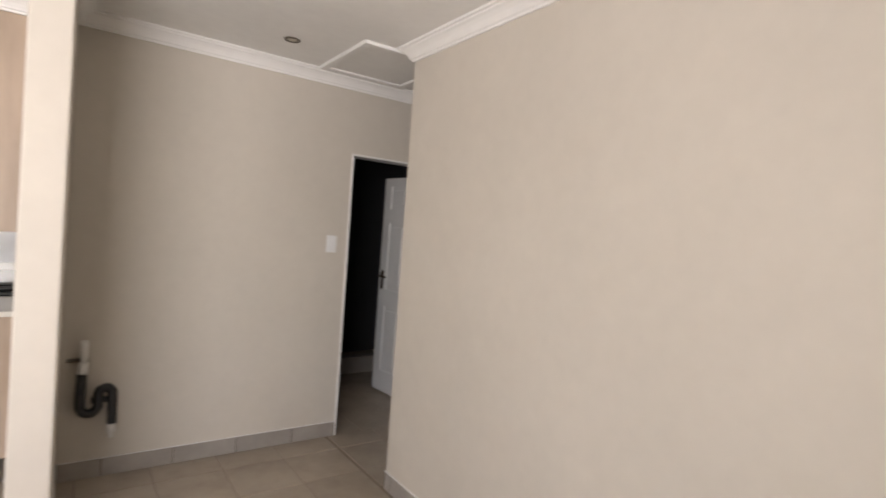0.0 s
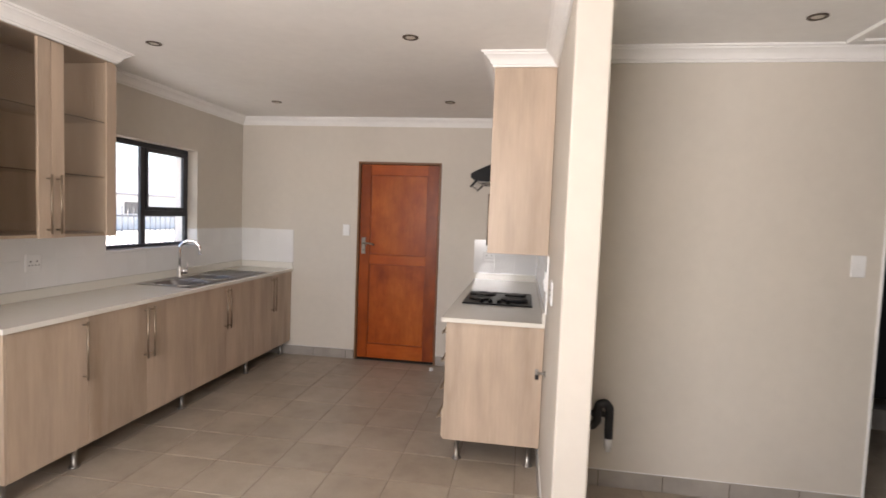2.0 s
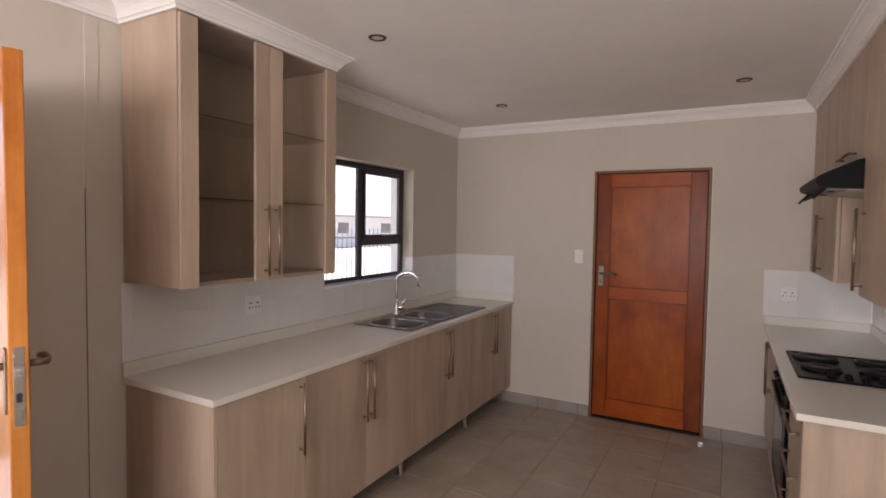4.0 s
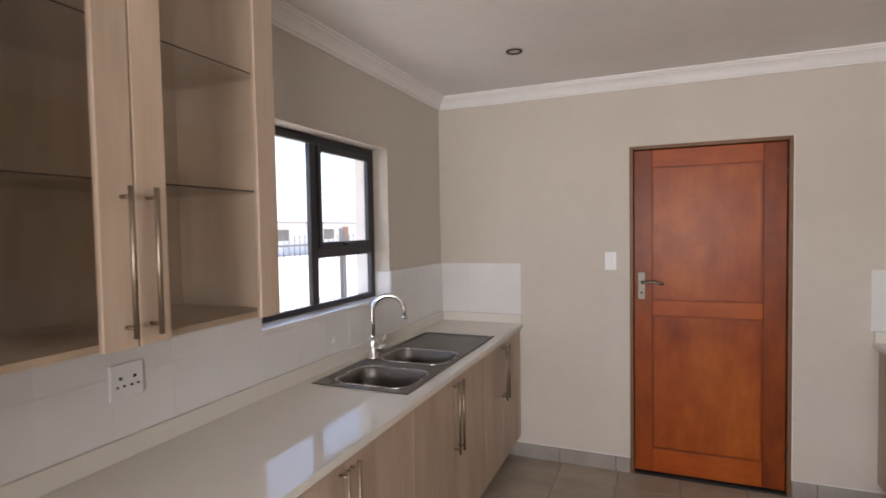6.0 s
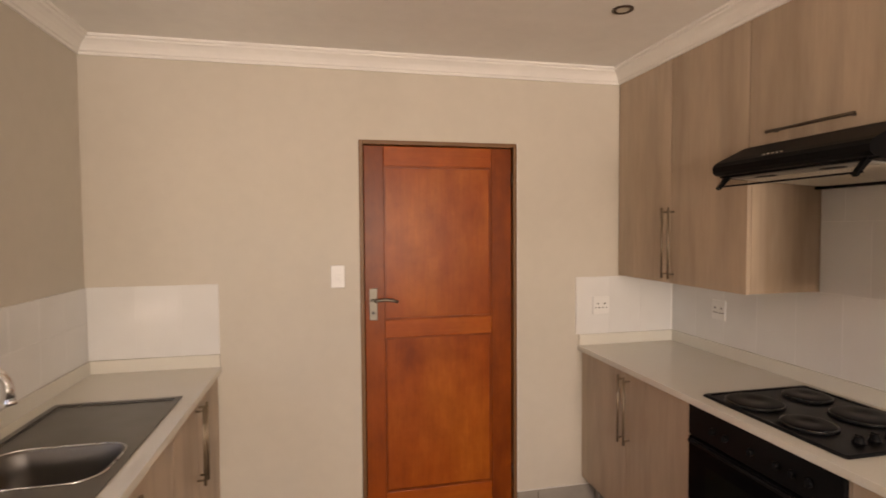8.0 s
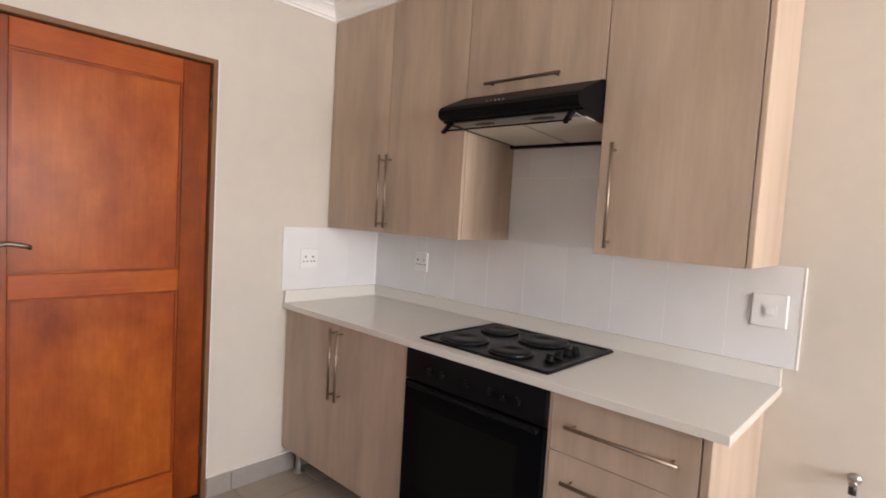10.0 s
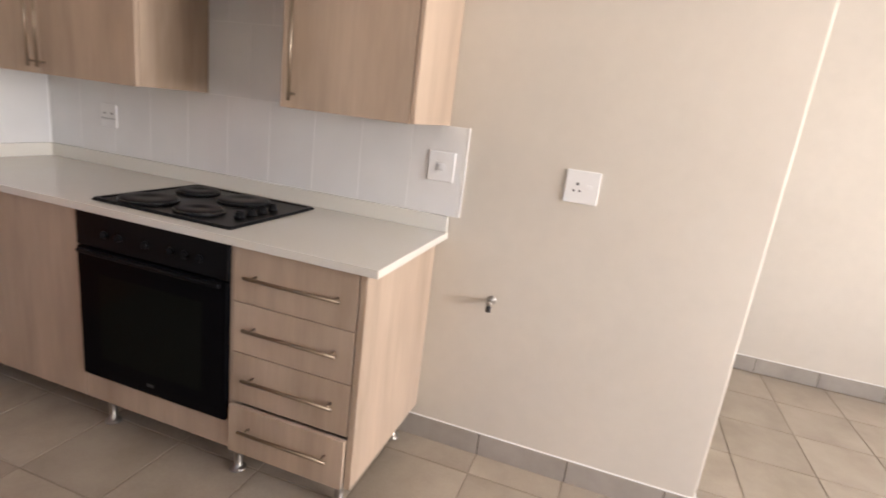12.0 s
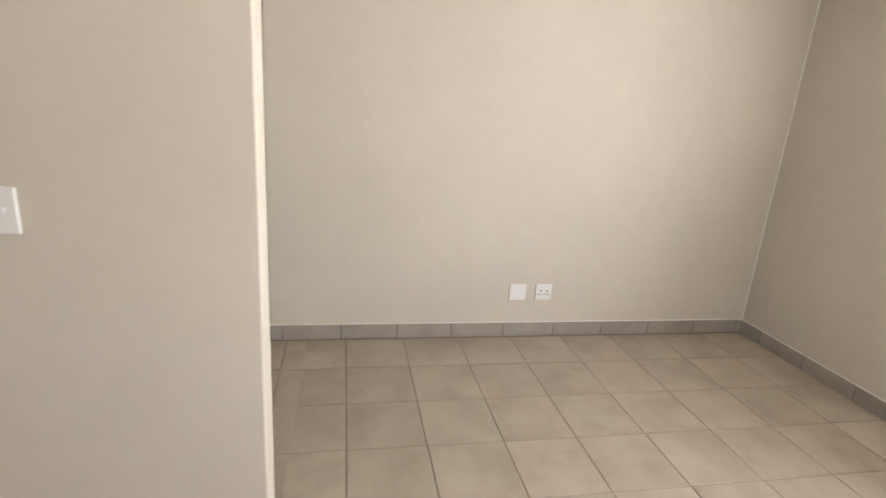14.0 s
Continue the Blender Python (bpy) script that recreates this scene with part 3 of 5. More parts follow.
# ---- kitchen window ----
win = thing("window_1", (-0.095, -1.3, WZ0), "dark bronze aluminium window with three clear panes", "window", kind="structure")
FX0, FX1 = -0.124, -0.095
M0, M1, T0, T1 = -1.382, -1.318, 1.436, 1.503
bm = bmesh.new()
fw = 0.042
box(bm, FX0, FX1, WY0, WY0 + fw, WZ0, WZ1, bevel=0.003)
box(bm, FX0, FX1, WY1 - fw, WY1, WZ0, WZ1, bevel=0.003)
box(bm, FX0, FX1, WY0 + fw + .0004, WY1 - fw - .0004, WZ0, WZ0 + 0.03, bevel=0.003)
box(bm, FX0, FX1, WY0 + fw + .0004, WY1 - fw - .0004, WZ1 - fw, WZ1, bevel=0.003)
box(bm, FX0, FX1 - 0.001, M0 + 0.006, M1 - 0.006, WZ0 + .0304, WZ1 - fw - .0004, bevel=0.003)
box(bm, FX0, FX1 - 0.001, M1 - 0.0056, WY1 - fw - .0004, T0, T1 - 0.02, bevel=0.003)
part("window_frame", bm, alu, win)
bm = bmesh.new()
sash = 0.030
for a in ((M1 - 0.005, M1 - 0.005 + sash, T1 - 0.0195, WZ1 - fw - .0006), (WY1 - fw - sash - 0.0006, WY1 - fw - 0.0006, T1 - 0.0195, WZ1 - fw - .0006)):
    box(bm, FX0 + 0.008, FX1 + 0.006, a[0], a[1], a[2], a[3], bevel=0.003)
for z0, z1 in ((T1 - 0.0195, T1 + 0.012), (WZ1 - fw - 0.0006 - sash, WZ1 - fw - .0006)):
    box(bm, FX0 + 0.008, FX1 + 0.005, M1 - 0.0046 + sash, WY1 - fw - sash - 0.001, z0, z1, bevel=0.003)
sash_ob = part("top_hung_sash", bm, alu, win)
part("catch", B(FX1 + 0.004, FX1 + 0.022, -1.10, -1.02, T1 - 0.012, T1 + 0.004, bevel=0.003), alu, sash_ob)
for a in ((WY0 + fw, M0 + 0.006, WZ0 + 0.03, WZ1 - fw), (M1 - 0.005 + sash, WY1 - fw - sash, T1 + 0.012, WZ1 - fw - sash), (M1 - 0.006, WY1 - fw, WZ0 + 0.03, T0)):
    p = part("pane", B(-0.112, -0.108, *a), glass, win)
    p.visible_shadow = False
for y0, y1 in ((WY0, WY0 + 0.004), (WY1 - 0.004, WY1)):
    structure("outer_reveal", B(-0.219, FX0 - 0.001, y0, y1, WZ0 + 0.005, WZ1), house_wall, "pale plastered outer reveal of the window", "reveal")
structure("window_sill", B(-0.15, 0.012, WY0, WY1, WZ0 - 0.018, WZ0 + 0.004, bevel=0.003), glaze, "white tiled window sill", "window sill")

# ---- kitchen: shared pieces ----
def bar_handle_z(bm, x, y, z0, z1, out):
    """Upright bar handle standing off a face by out along x."""
    cyl(bm, (x + out, y, z0), (x + out, y, z1), 0.006, seg=14)
    for z in (z0 + 0.022, z1 - 0.022):
        cyl(bm, (x - 0.0003 * (1 if out > 0 else -1), y, z), (x + out, y, z), 0.0045, seg=12)
    return bm


def bar_handle_y(bm, x, y0, y1, z, out):
    cyl(bm, (x + out, y0, z), (x + out, y1, z), 0.006, seg=14)
    for y in (y0 + 0.022, y1 - 0.022):
        cyl(bm, (x, y, z), (x + out, y, z), 0.0045, seg=12)
    return bm


foot_steel = material("brushed_foot_steel", (0.36, 0.345, 0.32), 0.36, 1.0)


def foot(bm, x, y, z1):
    """Round adjustable cabinet foot."""
    return lathe(bm, x, y, [(0.030, 0.0), (0.030, 0.007), (0.024, 0.012), (0.0155, 0.016), (0.0155, z1 - 0.012), (0.024, z1 - 0.010), (0.024, z1)], 20)


PL = 0.150        # underside of the base units
UT = 0.888        # top of the fronts
CT0, CT1 = 0.891, 0.918


def base_unit(y0, y1, x_back, x_front, s, doors, feet, label, group, end_panel=None):
    """Base unit whose fronts face +x (s=1) or -x (s=-1). doors: (y0, y1, handle y)."""
    u = thing("base_cabinet", ((x_back + x_front) / 2, (y0 + y1) / 2, 0), label, "cabinet", group)
    fx = x_front - s * 0.018
    a, b = sorted((x_back, fx))
    t = 0.016
    part("side_panel", B(a, b, y0, y0 + t, PL, CT0), carcass, u)
    part("side_panel", B(a, b, y1 - t, y1, PL, CT0), carcass, u)
    part("bottom_panel", B(a, b, y0 + t, y1 - t, PL, PL + t), carcass, u)
    for d0, d1, hy in doors:
        p, q = sorted((fx + s * 0.0015, x_front))
        d = part("door", B(p, q, d0 + 0.0015, d1 - 0.0015, PL - 0.002, UT, bevel=0.0012), oak, u)
        part("handle", bar_handle_z(bmesh.new(), x_front, hy, 0.530, 0.866, s * 0.032), handle_metal, d, "satin nickel bar handle")
    for fxx, fyy in feet:
        part("foot", foot(bmesh.new(), fxx, fyy, PL), foot_steel, u, "round steel foot")
    if end_panel:
        e0, e1 = end_panel
        p, q = sorted((x_back, x_front))
        part("end_panel", B(p, q, e0, e1, PL - 0.002, CT0, bevel=0.001), oak, u)
    return u


XF = 0.577
g = "base cabinets under the sink worktop"
lab = "pale oak laminate two-door base cabinet on steel feet"
base_unit(-3.096, -2.617, 0.004, XF, 1, [(-3.096, -2.617, -2.655)], [(0.485, -3.05), (0.08, -3.05), (0.485, -2.625)],
          "pale oak laminate single-door base cabinet on steel feet", g, (-3.1125, -3.0965))
base_unit(-2.617, -1.680, 0.004, XF, 1, [(-2.617, -2.150, -2.180), (-2.150, -1.680, -2.120)], [(0.485, -1.665), (0.08, -1.665)], lab, g)
base_unit(-1.680, -0.775, 0.004, XF, 1, [(-1.680, -1.227, -1.254), (-1.227, -0.775, -1.200)], [(0.485, -0.745), (0.08, -0.745)], lab, g)
base_unit(-0.775, -0.004, 0.004, XF, 1, [(-0.775, -0.424, -0.452), (-0.424, -0.004, -0.396)], [(0.485, -0.045), (0.08, -0.045)], lab, g)

# ---- sink worktop with cut-outs, upstand ----
SX0, SX1, SY0, SY1 = 0.083, 0.537, -1.645, -0.484
top = thing("worktop", (0.3, -1.56, CT0), "polished cream quartz worktop on the sink cabinets", "worktop")
bm = bmesh.new()
for a in ((0.003, 0.597, -3.128, SY0 + 0.01), (0.003, 0.597, SY1 - 0.01, -0.003), (0.003, SX0 + 0.01, SY0 + 0.01, SY1 - 0.01), (SX1 - 0.01, 0.597, SY0 + 0.01, SY1 - 0.01)):
    box(bm, *a, CT0, CT1)
bmesh.ops.remove_doubles(bm, verts=bm.verts, dist=0.0003)
part("slab", bm, quartz, top)
bm = B(0.003, 0.022, -3.128, -0.0225, CT1 + .0003, 0.980, bevel=0.0015)
box(bm, 0.0035, 0.592, -0.022, -0.003, CT1 + .0003, 0.980, bevel=0.0015)
part("upstand", bm, quartz, top)

# ---- inset double bowl sink ----
sink = thing("kitchen_sink", (0.3, -1.05, CT1), "stainless steel inset double-bowl sink with a drainboard", "sink")
bowls = [(-1.606, -1.322), (-1.212, -0.942)]
BX0, BX1 = 0.146, 0.506
bm = bmesh.new()
zt = CT1 + 0.006
for y0, y1 in ((SY0, bowls[0][0]), (bowls[0][1], bowls[1][0])):
    box(bm, BX0, BX1, y0, y1, zt - 0.004, zt)
box(bm, SX0, BX0, SY0, bowls[1][1], zt - 0.004, zt)
box(bm, BX1, SX1, SY0, bowls[1][1], zt - 0.004, zt)
# drainboard: recessed pressing inside a flat rim
dy0 = bowls[1][1]
for a in ((SX0, SX1, dy0, dy0 + 0.045), (SX0, SX1, SY1 - 0.022, SY1), (SX0, SX0 + 0.022, dy0 + 0.045, SY1 - 0.022), (SX1 - 0.022, SX1, dy0 + 0.045, SY1 - 0.022)):
    box(bm, *a, zt - 0.004, zt)
box(bm, SX0 + 0.022, SX1 - 0.022, dy0 + 0.045, SY1 - 0.022, zt - 0.011, zt - 0.006)
for y0, y1 in bowls:
    for cx, sx in ((BX0, 1), (BX1, -1)):
        for cy, sy in ((y0, 1), (y1, -1)):
            c = bm.verts.new((cx, cy, zt))
            arc = [bm.verts.new((cx + sx * 0.080 * (1 - math.cos(radians(90 * k / 6))), cy + sy * 0.080 * (1 - math.sin(radians(90 * k / 6))), zt)) for k in range(7)]
            for p, q in zip(arc, arc[1:]):
                bm.faces.new((c, p, q))
bmesh.ops.remove_doubles(bm, verts=bm.verts, dist=0.0002)
part("deck", bm, sink_steel, sink)


def rounded(x0, x1, y0, y1, r, n=6):
    out = []
    for cx, cy, a0 in ((x1 - r, y1 - r, 0), (x0 + r, y1 - r, 90), (x0 + r, y0 + r, 180), (x1 - r, y0 + r, 270)):
        for k in range(n + 1):
            a = radians(a0 + 90 * k / n)
            out.append((cx + r * math.cos(a), cy + r * math.sin(a)))
    return out


for y0, y1 in bowls:
    bm = bmesh.new()
    rings = []
    for inset, z, r in ((-0.006, zt + 0.0012, 0.082), (0.004, zt + 0.0015, 0.076), (0.010, zt - 0.006, 0.072), (0.016, zt - 0.06, 0.070), (0.022, zt - 0.135, 0.066), (0.045, zt - 0.158, 0.06), (0.075, zt - 0.162, 0.05)):
        rings.append([bm.verts.new((x, y, z)) for x, y in rounded(BX0 + inset, BX1 - inset, y0 + inset, y1 - inset, r)])
    for p, q in zip(rings, rings[1:]):
        for k in range(len(p)):
            bm.faces.new((p[k], p[(k + 1) % len(p)], q[(k + 1) % len(p)], q[k])).smooth = True
    bm.faces.new(rings[-1])
    # corner infill between the square opening and the rounded rim
    rim = bmesh.new()
    tube(rim, [(x, y, zt + 0.0012) for x, y in rounded(BX0 - 0.003, BX1 + 0.003, y0 - 0.003, y1 + 0.003, 0.08)] + [(BX1 + 0.003, y1 - 0.077, zt + 0.0012)], 0.0028, 8)
    part("rim", rim, steel, sink, "bright rolled bowl rim")
    b = part("bowl", bm, sink_steel, sink, "pressed steel bowl")
    part("waste", lathe(bmesh.new(), (BX0 + BX1) / 2, (y0 + y1) / 2, [(0.043, zt - 0.164), (0.043, zt - 0.158), (0.034, zt - 0.157), (0.030, zt - 0.161)], 24), chrome, b)
# ---- mixer tap ----
tap = thing("mixer_tap", (0.122, -1.192, zt), "chrome swan-neck mixer tap with a side lever", "tap")
tx, ty = 0.122, -1.192
part("base", lathe(bmesh.new(), tx, ty, [(0.027, zt), (0.027, zt + 0.006), (0.0235, zt + 0.01), (0.0235, zt + 0.085), (0.021, zt + 0.092), (0.014, zt + 0.097)], 28), chrome, tap)
pts = [(tx, ty, zt + 0.09), (tx, ty, zt + 0.19)]
R = 0.080
dx, dy = 0.90, 0.43
for k in range(19):
    a = radians(180 - 178 * k / 18)
    pts.append((tx + dx * R * (1 + math.cos(a)), ty + dy * R * (1 + math.cos(a)), zt + 0.236 + R * math.sin(a)))
pts.append((pts[-1][0] + 0.002, pts[-1][1], pts[-1][2] - 0.030))
part("spout", tube(bmesh.new(), pts, 0.0125, 18), chrome, tap)
part("aerator", cyl(bmesh.new(), pts[-1], (pts[-1][0] + 0.001, pts[-1][1], pts[-1][2] - 0.012), 0.0145), chrome, tap)
bm = cyl(bmesh.new(), (tx, ty, zt + 0.052), (tx + 0.055, ty + 0.028, zt + 0.052), 0.0195)
body = part("valve", bm, chrome, tap)
lx, ly = tx + 0.045, ty + 0.022
part("lever", tube(bmesh.new(), [(lx, ly, zt + 0.065), (lx + 0.006, ly + 0.002, zt + 0.09), (lx + 0.012, ly + 0.004, zt + 0.128)], 0.0055), chrome, tap)

# ---- glazed wall cabinet over the sink worktop ----
UZ0, UZ1 = 1.325, 2.485
cab = thing("wall_cabinet", (0.19, -2.66, UZ0), "pale oak wall cabinet with two glazed doors and empty shelves", "cabinet")
CY0, CY1, CX1 = -3.114, -2.200, 0.372
t = 0.016
part("bottom_panel", B(0.004, CX1, CY0 + t + .0005, CY1 - t - .0005, UZ0, UZ0 + t), oak, cab)
part("top_panel", B(0.004, CX1, CY0 + t + .0005, CY1 - t - .0005, 2.41, 2.426), carcass, cab)
part("back_panel", B(0.004, 0.010, CY0 + t + .0005, CY1 - t - .0005, UZ0 + t, 2.41), carcass, cab)
part("crown_board", B(0.004, UL - 0.001, CY0, CY1, 2.4265, UZ1), carcass, cab)
for y0, y1 in ((CY0, CY0 + t), (CY1 - t, CY1)):
    part("side_panel", B(0.004, CX1, y0, y1, UZ0, 2.426, bevel=0.001), oak, cab)
shelf_edge = material("dark_glass_edge", (0.05, 0.042, 0.032), 0.2)
for z in (1.688, 2.030):
    sh = part("shelf", B(0.0105, CX1 - 0.018, CY0 + t + .001, CY1 - t - .001, z, z + 0.005), glass, cab, "clear glass shelf")
    part("edge", B(CX1 - 0.0178, CX1 - 0.0160, CY0 + t + .001, CY1 - t - .001, z + 0.0008, z + 0.0042), shelf_edge, sh, "dark polished glass edge")
DXA, DXB = CX1 + 0.005, CX1 + 0.022
mid = -2.664
for y0, y1, hy in ((CY0 + 0.001, mid - 0.0025, -2.695), (mid + 0.0025, CY1 - 0.001, -2.634)):
    sw = 0.078
    d = part("door", B(DXA, DXB, y0, y0 + sw, UZ0 - 0.002, 2.400, bevel=0.0012), oak, cab, "glazed cabinet door")
    part("stile", B(DXA, DXB, y1 - sw, y1, UZ0 - 0.002, 2.400, bevel=0.0012), oak, d)
    p = part("pane", B(DXA + 0.006, DXA + 0.010, y0 + sw, y1 - sw, UZ0 + 0.0, 2.398), smoked, d, "smoked glass pane")
    p.visible_shadow = False
    part("handle", bar_handle_z(bmesh.new(), DXB, hy, 1.348, 1.674, 0.032), handle_metal, d, "satin nickel bar handle")
for z in (1.45, 2.25):
    part("hinge", B(0.330, 0.352, CY1 - t - 0.010, CY1 - t - 0.0005, z - 0.009, z + 0.009, bevel=0.002), dark_metal, cab)
    part("hinge", B(0.330, 0.352, CY0 + t + 0.0005, CY0 + t + 0.010, z - 0.009, z + 0.009, bevel=0.002), dark_metal, cab)

# ---- hob side: base units, oven, drawers ----
XB = 2.545
g = "base cabinets under the hob worktop"
base_unit(-0.930, -0.004, XK - 0.004, XB, -1, [(-0.466, -0.004, -0.440), (-0.930, -0.466, -0.492)], [(2.622, -0.06), (3.06, -0.06)],
          "pale oak laminate base cabinet with two doors and bar handles", g)

housing = thing("oven_housing", (2.84, -1.26, 0), "pale oak laminate oven housing with a filler board below", "cabinet", g)
part("side_panel", B(XB + 0.02, XK - 0.004, -0.948, -0.932, PL, CT0), carcass, housing)
part("side_panel", B(XB + 0.02, XK - 0.004, -1.598, -1.582, PL, CT0), carcass, housing)
part("bottom_panel", B(XB + 0.02, XK - 0.004, -1.5815, -0.9485, PL, PL + 0.016), carcass, housing)
part("filler_board", B(XB, XB + 0.018, -1.592, -0.934, PL - 0.002, 0.252, bevel=0.001), oak, housing)
part("filler_strip", B(XB + 0.001, XB + 0.018, -1.598, -1.589, 0.2525, UT, bevel=0.001), oak, housing)
for p in ((2.622, -0.962), (2.622, -1.572)):
    part("foot", foot(bmesh.new(), p[0], p[1], PL), foot_steel, housing, "round steel foot")

oven = thing("built_in_oven", (2.8, -1.26, 0.26), "black built-in electric oven with a glass door", "oven")
OY0, OY1 = -1.587, -0.936
part("body", B(XB + 0.006, 3.05, OY0 + 0.03, OY1 - 0.03, 0.262, 0.868), enamel, oven)
pan = part("control_panel", B(XB - 0.012, XB + 0.0055, OY0, OY1, 0.762, UT, bevel=0.004), enamel, oven)
for y in (-1.071, -1.136, -1.253, -1.358, -1.416, -1.477):
    bm = cyl(bmesh.new(), (XB - 0.0118, y, 0.818), (XB - 0.026, y, 0.818), 0.0135, 0.0115, seg=20)
    box(bm, XB - 0.030, XB - 0.0255, y - 0.0025, y + 0.0025, 0.808, 0.828, bevel=0.001)
    part("knob", bm, enamel, pan, "black control knob")
dr = part("door", B(XB - 0.014, XB + 0.0055, OY0 + 0.002, OY1 - 0.002, 0.256, 0.757, bevel=0.004), black_glass, oven, "black glass oven door")
bm = B(XB - 0.034, XB - 0.0145, OY0 + 0.02, OY1 - 0.02, 0.738, 0.754, bevel=0.005)
part("handle", bm, enamel, dr, "black grip bar along the top")
part("window", B(XB - 0.0152, XB - 0.0141, OY0 + 0.10, OY1 - 0.10, 0.34, 0.67, bevel=0.0004), oven_pane, dr, "dark tinted oven window")
part("badge", B(XB - 0.0152, XB - 0.0141, -1.275, -1.245, 0.288, 0.300), badge_grey, dr, "small grey maker's badge")

drw = thing("drawer_cabinet", (2.84, -1.83, 0), "pale oak laminate cabinet with four drawers and long bar handles", "cabinet", g)
part("side_panel", B(XB + 0.02, XK - 0.004, -1.615, -1.599, PL, CT0), carcass, drw)
part("bottom_panel", B(XB + 0.02, XK - 0.004, -2.0445, -1.6155, PL, PL + 0.016), carcass, drw)
part("end_panel", B(XB, XK - 0.004, -2.068, -2.046, PL - 0.002, CT0, bevel=0.001), oak, drw)
cuts = [0.8895, 0.699, 0.521, 0.337, PL - 0.002]
for k, (z1, z0) in enumerate(zip(cuts, cuts[1:])):
    out = 0.014 if k == 3 else 0.0     # the lowest drawer stands a little open
    d = part("drawer_front", B(XB - out, XB + 0.018 - out, -2.0415, -1.600, z0 + 0.0015, z1 - (0.009 if k == 3 else 0.0015), bevel=0.0012), oak, drw)
    zc = (0.876 if k == 0 else z1) - 0.080
    part("handle", bar_handle_y(bmesh.new(), XB - out, -1.998, -1.662, zc, -0.032), handle_metal, d, "long satin nickel bar handle")
for p in ((2.630, -1.99), (3.075, -1.995)):
    part("foot", foot(bmesh.new(), p[0], p[1], PL), foot_steel, drw, "round steel foot")

top2 = thing("worktop", (2.83, -1.05, CT0), "polished cream quartz worktop on the hob cabinets", "worktop")
HBX0, HBX1, HBY0, HBY1 = 2.575, 3.073, -1.557, -0.957
part("slab", B(2.517, XK - 0.003, -2.112, -0.003, CT0, CT1, bevel=0.002), quartz, top2)
bm = B(XK - 0.022, XK - 0.003, -2.108, -0.0225, CT1 + .0003, 0.980, bevel=0.0015)
box(bm, 2.522, XK - 0.0035, -0.022, -0.003, CT1 + .0003, 0.980, bevel=0.0015)
part("upstand", bm, quartz, top2)

# ---- hob with four solid plates ----
hob = thing("electric_hob", (2.82, -1.257, CT1), "black enamelled four-plate electric hob set in the worktop", "hob")
ht = CT1 + 0.010
bm = bmesh.new()
rr = []
for ins, z in ((0.0, CT1 + 0.0005), (0.0, CT1 + 0.004), (0.006, ht), (0.018, ht), (0.022, ht - 0.004)):
    rr.append([bm.verts.new((x, y, z)) for x, y in rounded(HBX0 + ins, HBX1 - ins, HBY0 + ins, HBY1 - ins, 0.012, 3)])
for p, q in zip(rr, rr[1:]):
    for k in range(len(p)):
        bm.faces.new((p[k], p[(k + 1) % len(p)], q[(k + 1) % len(p)], q[k]))
bm.faces.new(rr[-1])
bm.faces.new(rr[0][::-1])
part("top_plate", bm, enamel, hob)
for cx, cy, r in ((2.692, -1.098, 0.090), (2.690, -1.328, 0.0735), (2.943, -1.088, 0.0735), (2.940, -1.312, 0.090)):
    z = ht - 0.004
    ring = part("plate", lathe(bmesh.new(), cx, cy, [(r + 0.012, z), (r + 0.010, z + 0.008), (r, z + 0.013), (r * 0.96, z + 0.014), (r * 0.34, z + 0.0138), (r * 0.32, z + 0.0128), (0.002, z + 0.0128)], 40), iron_plate, hob, "solid black hot plate")
    ring2 = bmesh.new()
    tube(ring2, [(cx + (r + 0.009) * math.cos(2 * math.pi * k / 40), cy + (r + 0.009) * math.sin(2 * math.pi * k / 40), z + 0.0085) for k in range(41)], 0.0022, 8)
    part("rim", ring2, plate_rim, ring, "glossy raised rim")
for k in range(4):
    x = 2.712 + k * 0.062
    bm = lathe(bmesh.new(), x, -1.480, [(0.018, ht - 0.003), (0.018, ht + 0.002), (0.0145, ht + 0.006), (0.014, ht + 0.016), (0.011, ht + 0.018)], 20)
    box(bm, x - 0.003, x + 0.003, -1.492, -1.468, ht + 0.0175, ht + 0.022, bevel=0.001)
    part("knob", bm, enamel, hob, "black control knob")

# ---- wall cabinets over the hob ----
g = "wall cabinets over the hob worktop"


def wall_unit(y0, y1, z0, doors, label, end=False, handles="z"):
    c = thing("wall_cabinet", (2.95, (y0 + y1) / 2, z0), label, "cabinet", g)
    t = 0.016
    xb, xf = XK - 0.004, UR + 0.020
    part("bottom_panel", B(xf, xb, y0 + t, y1 - t, z0, z0 + t), carcass, c)
    part("top_panel", B(xf, xb, y0 + t, y1 - t, 2.40, 2.485), carcass, c)
    for a, b in ((y0, y0 + t), (y1 - t, y1)):
        fr = UR if (end and a == y0) else xf
        part("side_panel", B(fr, xb, a + 0.0003, b - 0.0003, z0, 2.485, bevel=0.001), oak, c)
    for d0, d1, hy in doors:
        d = part("door", B(UR, UR + 0.018, d0 + 0.0015, d1 - 0.0015, z0 - 0.002, 2.480, bevel=0.0012), oak, c)
        if handles == "z":
            part("handle", bar_handle_z(bmesh.new(), UR, hy, 1.340, 1.690, -0.032), handle_metal, d, "satin nickel bar handle")
        else:
            part("handle", bar_handle_y(bmesh.new(), UR, -1.415, -1.075, 1.950, -0.030), dark_metal, d, "dark bronze bar handle")
    return c


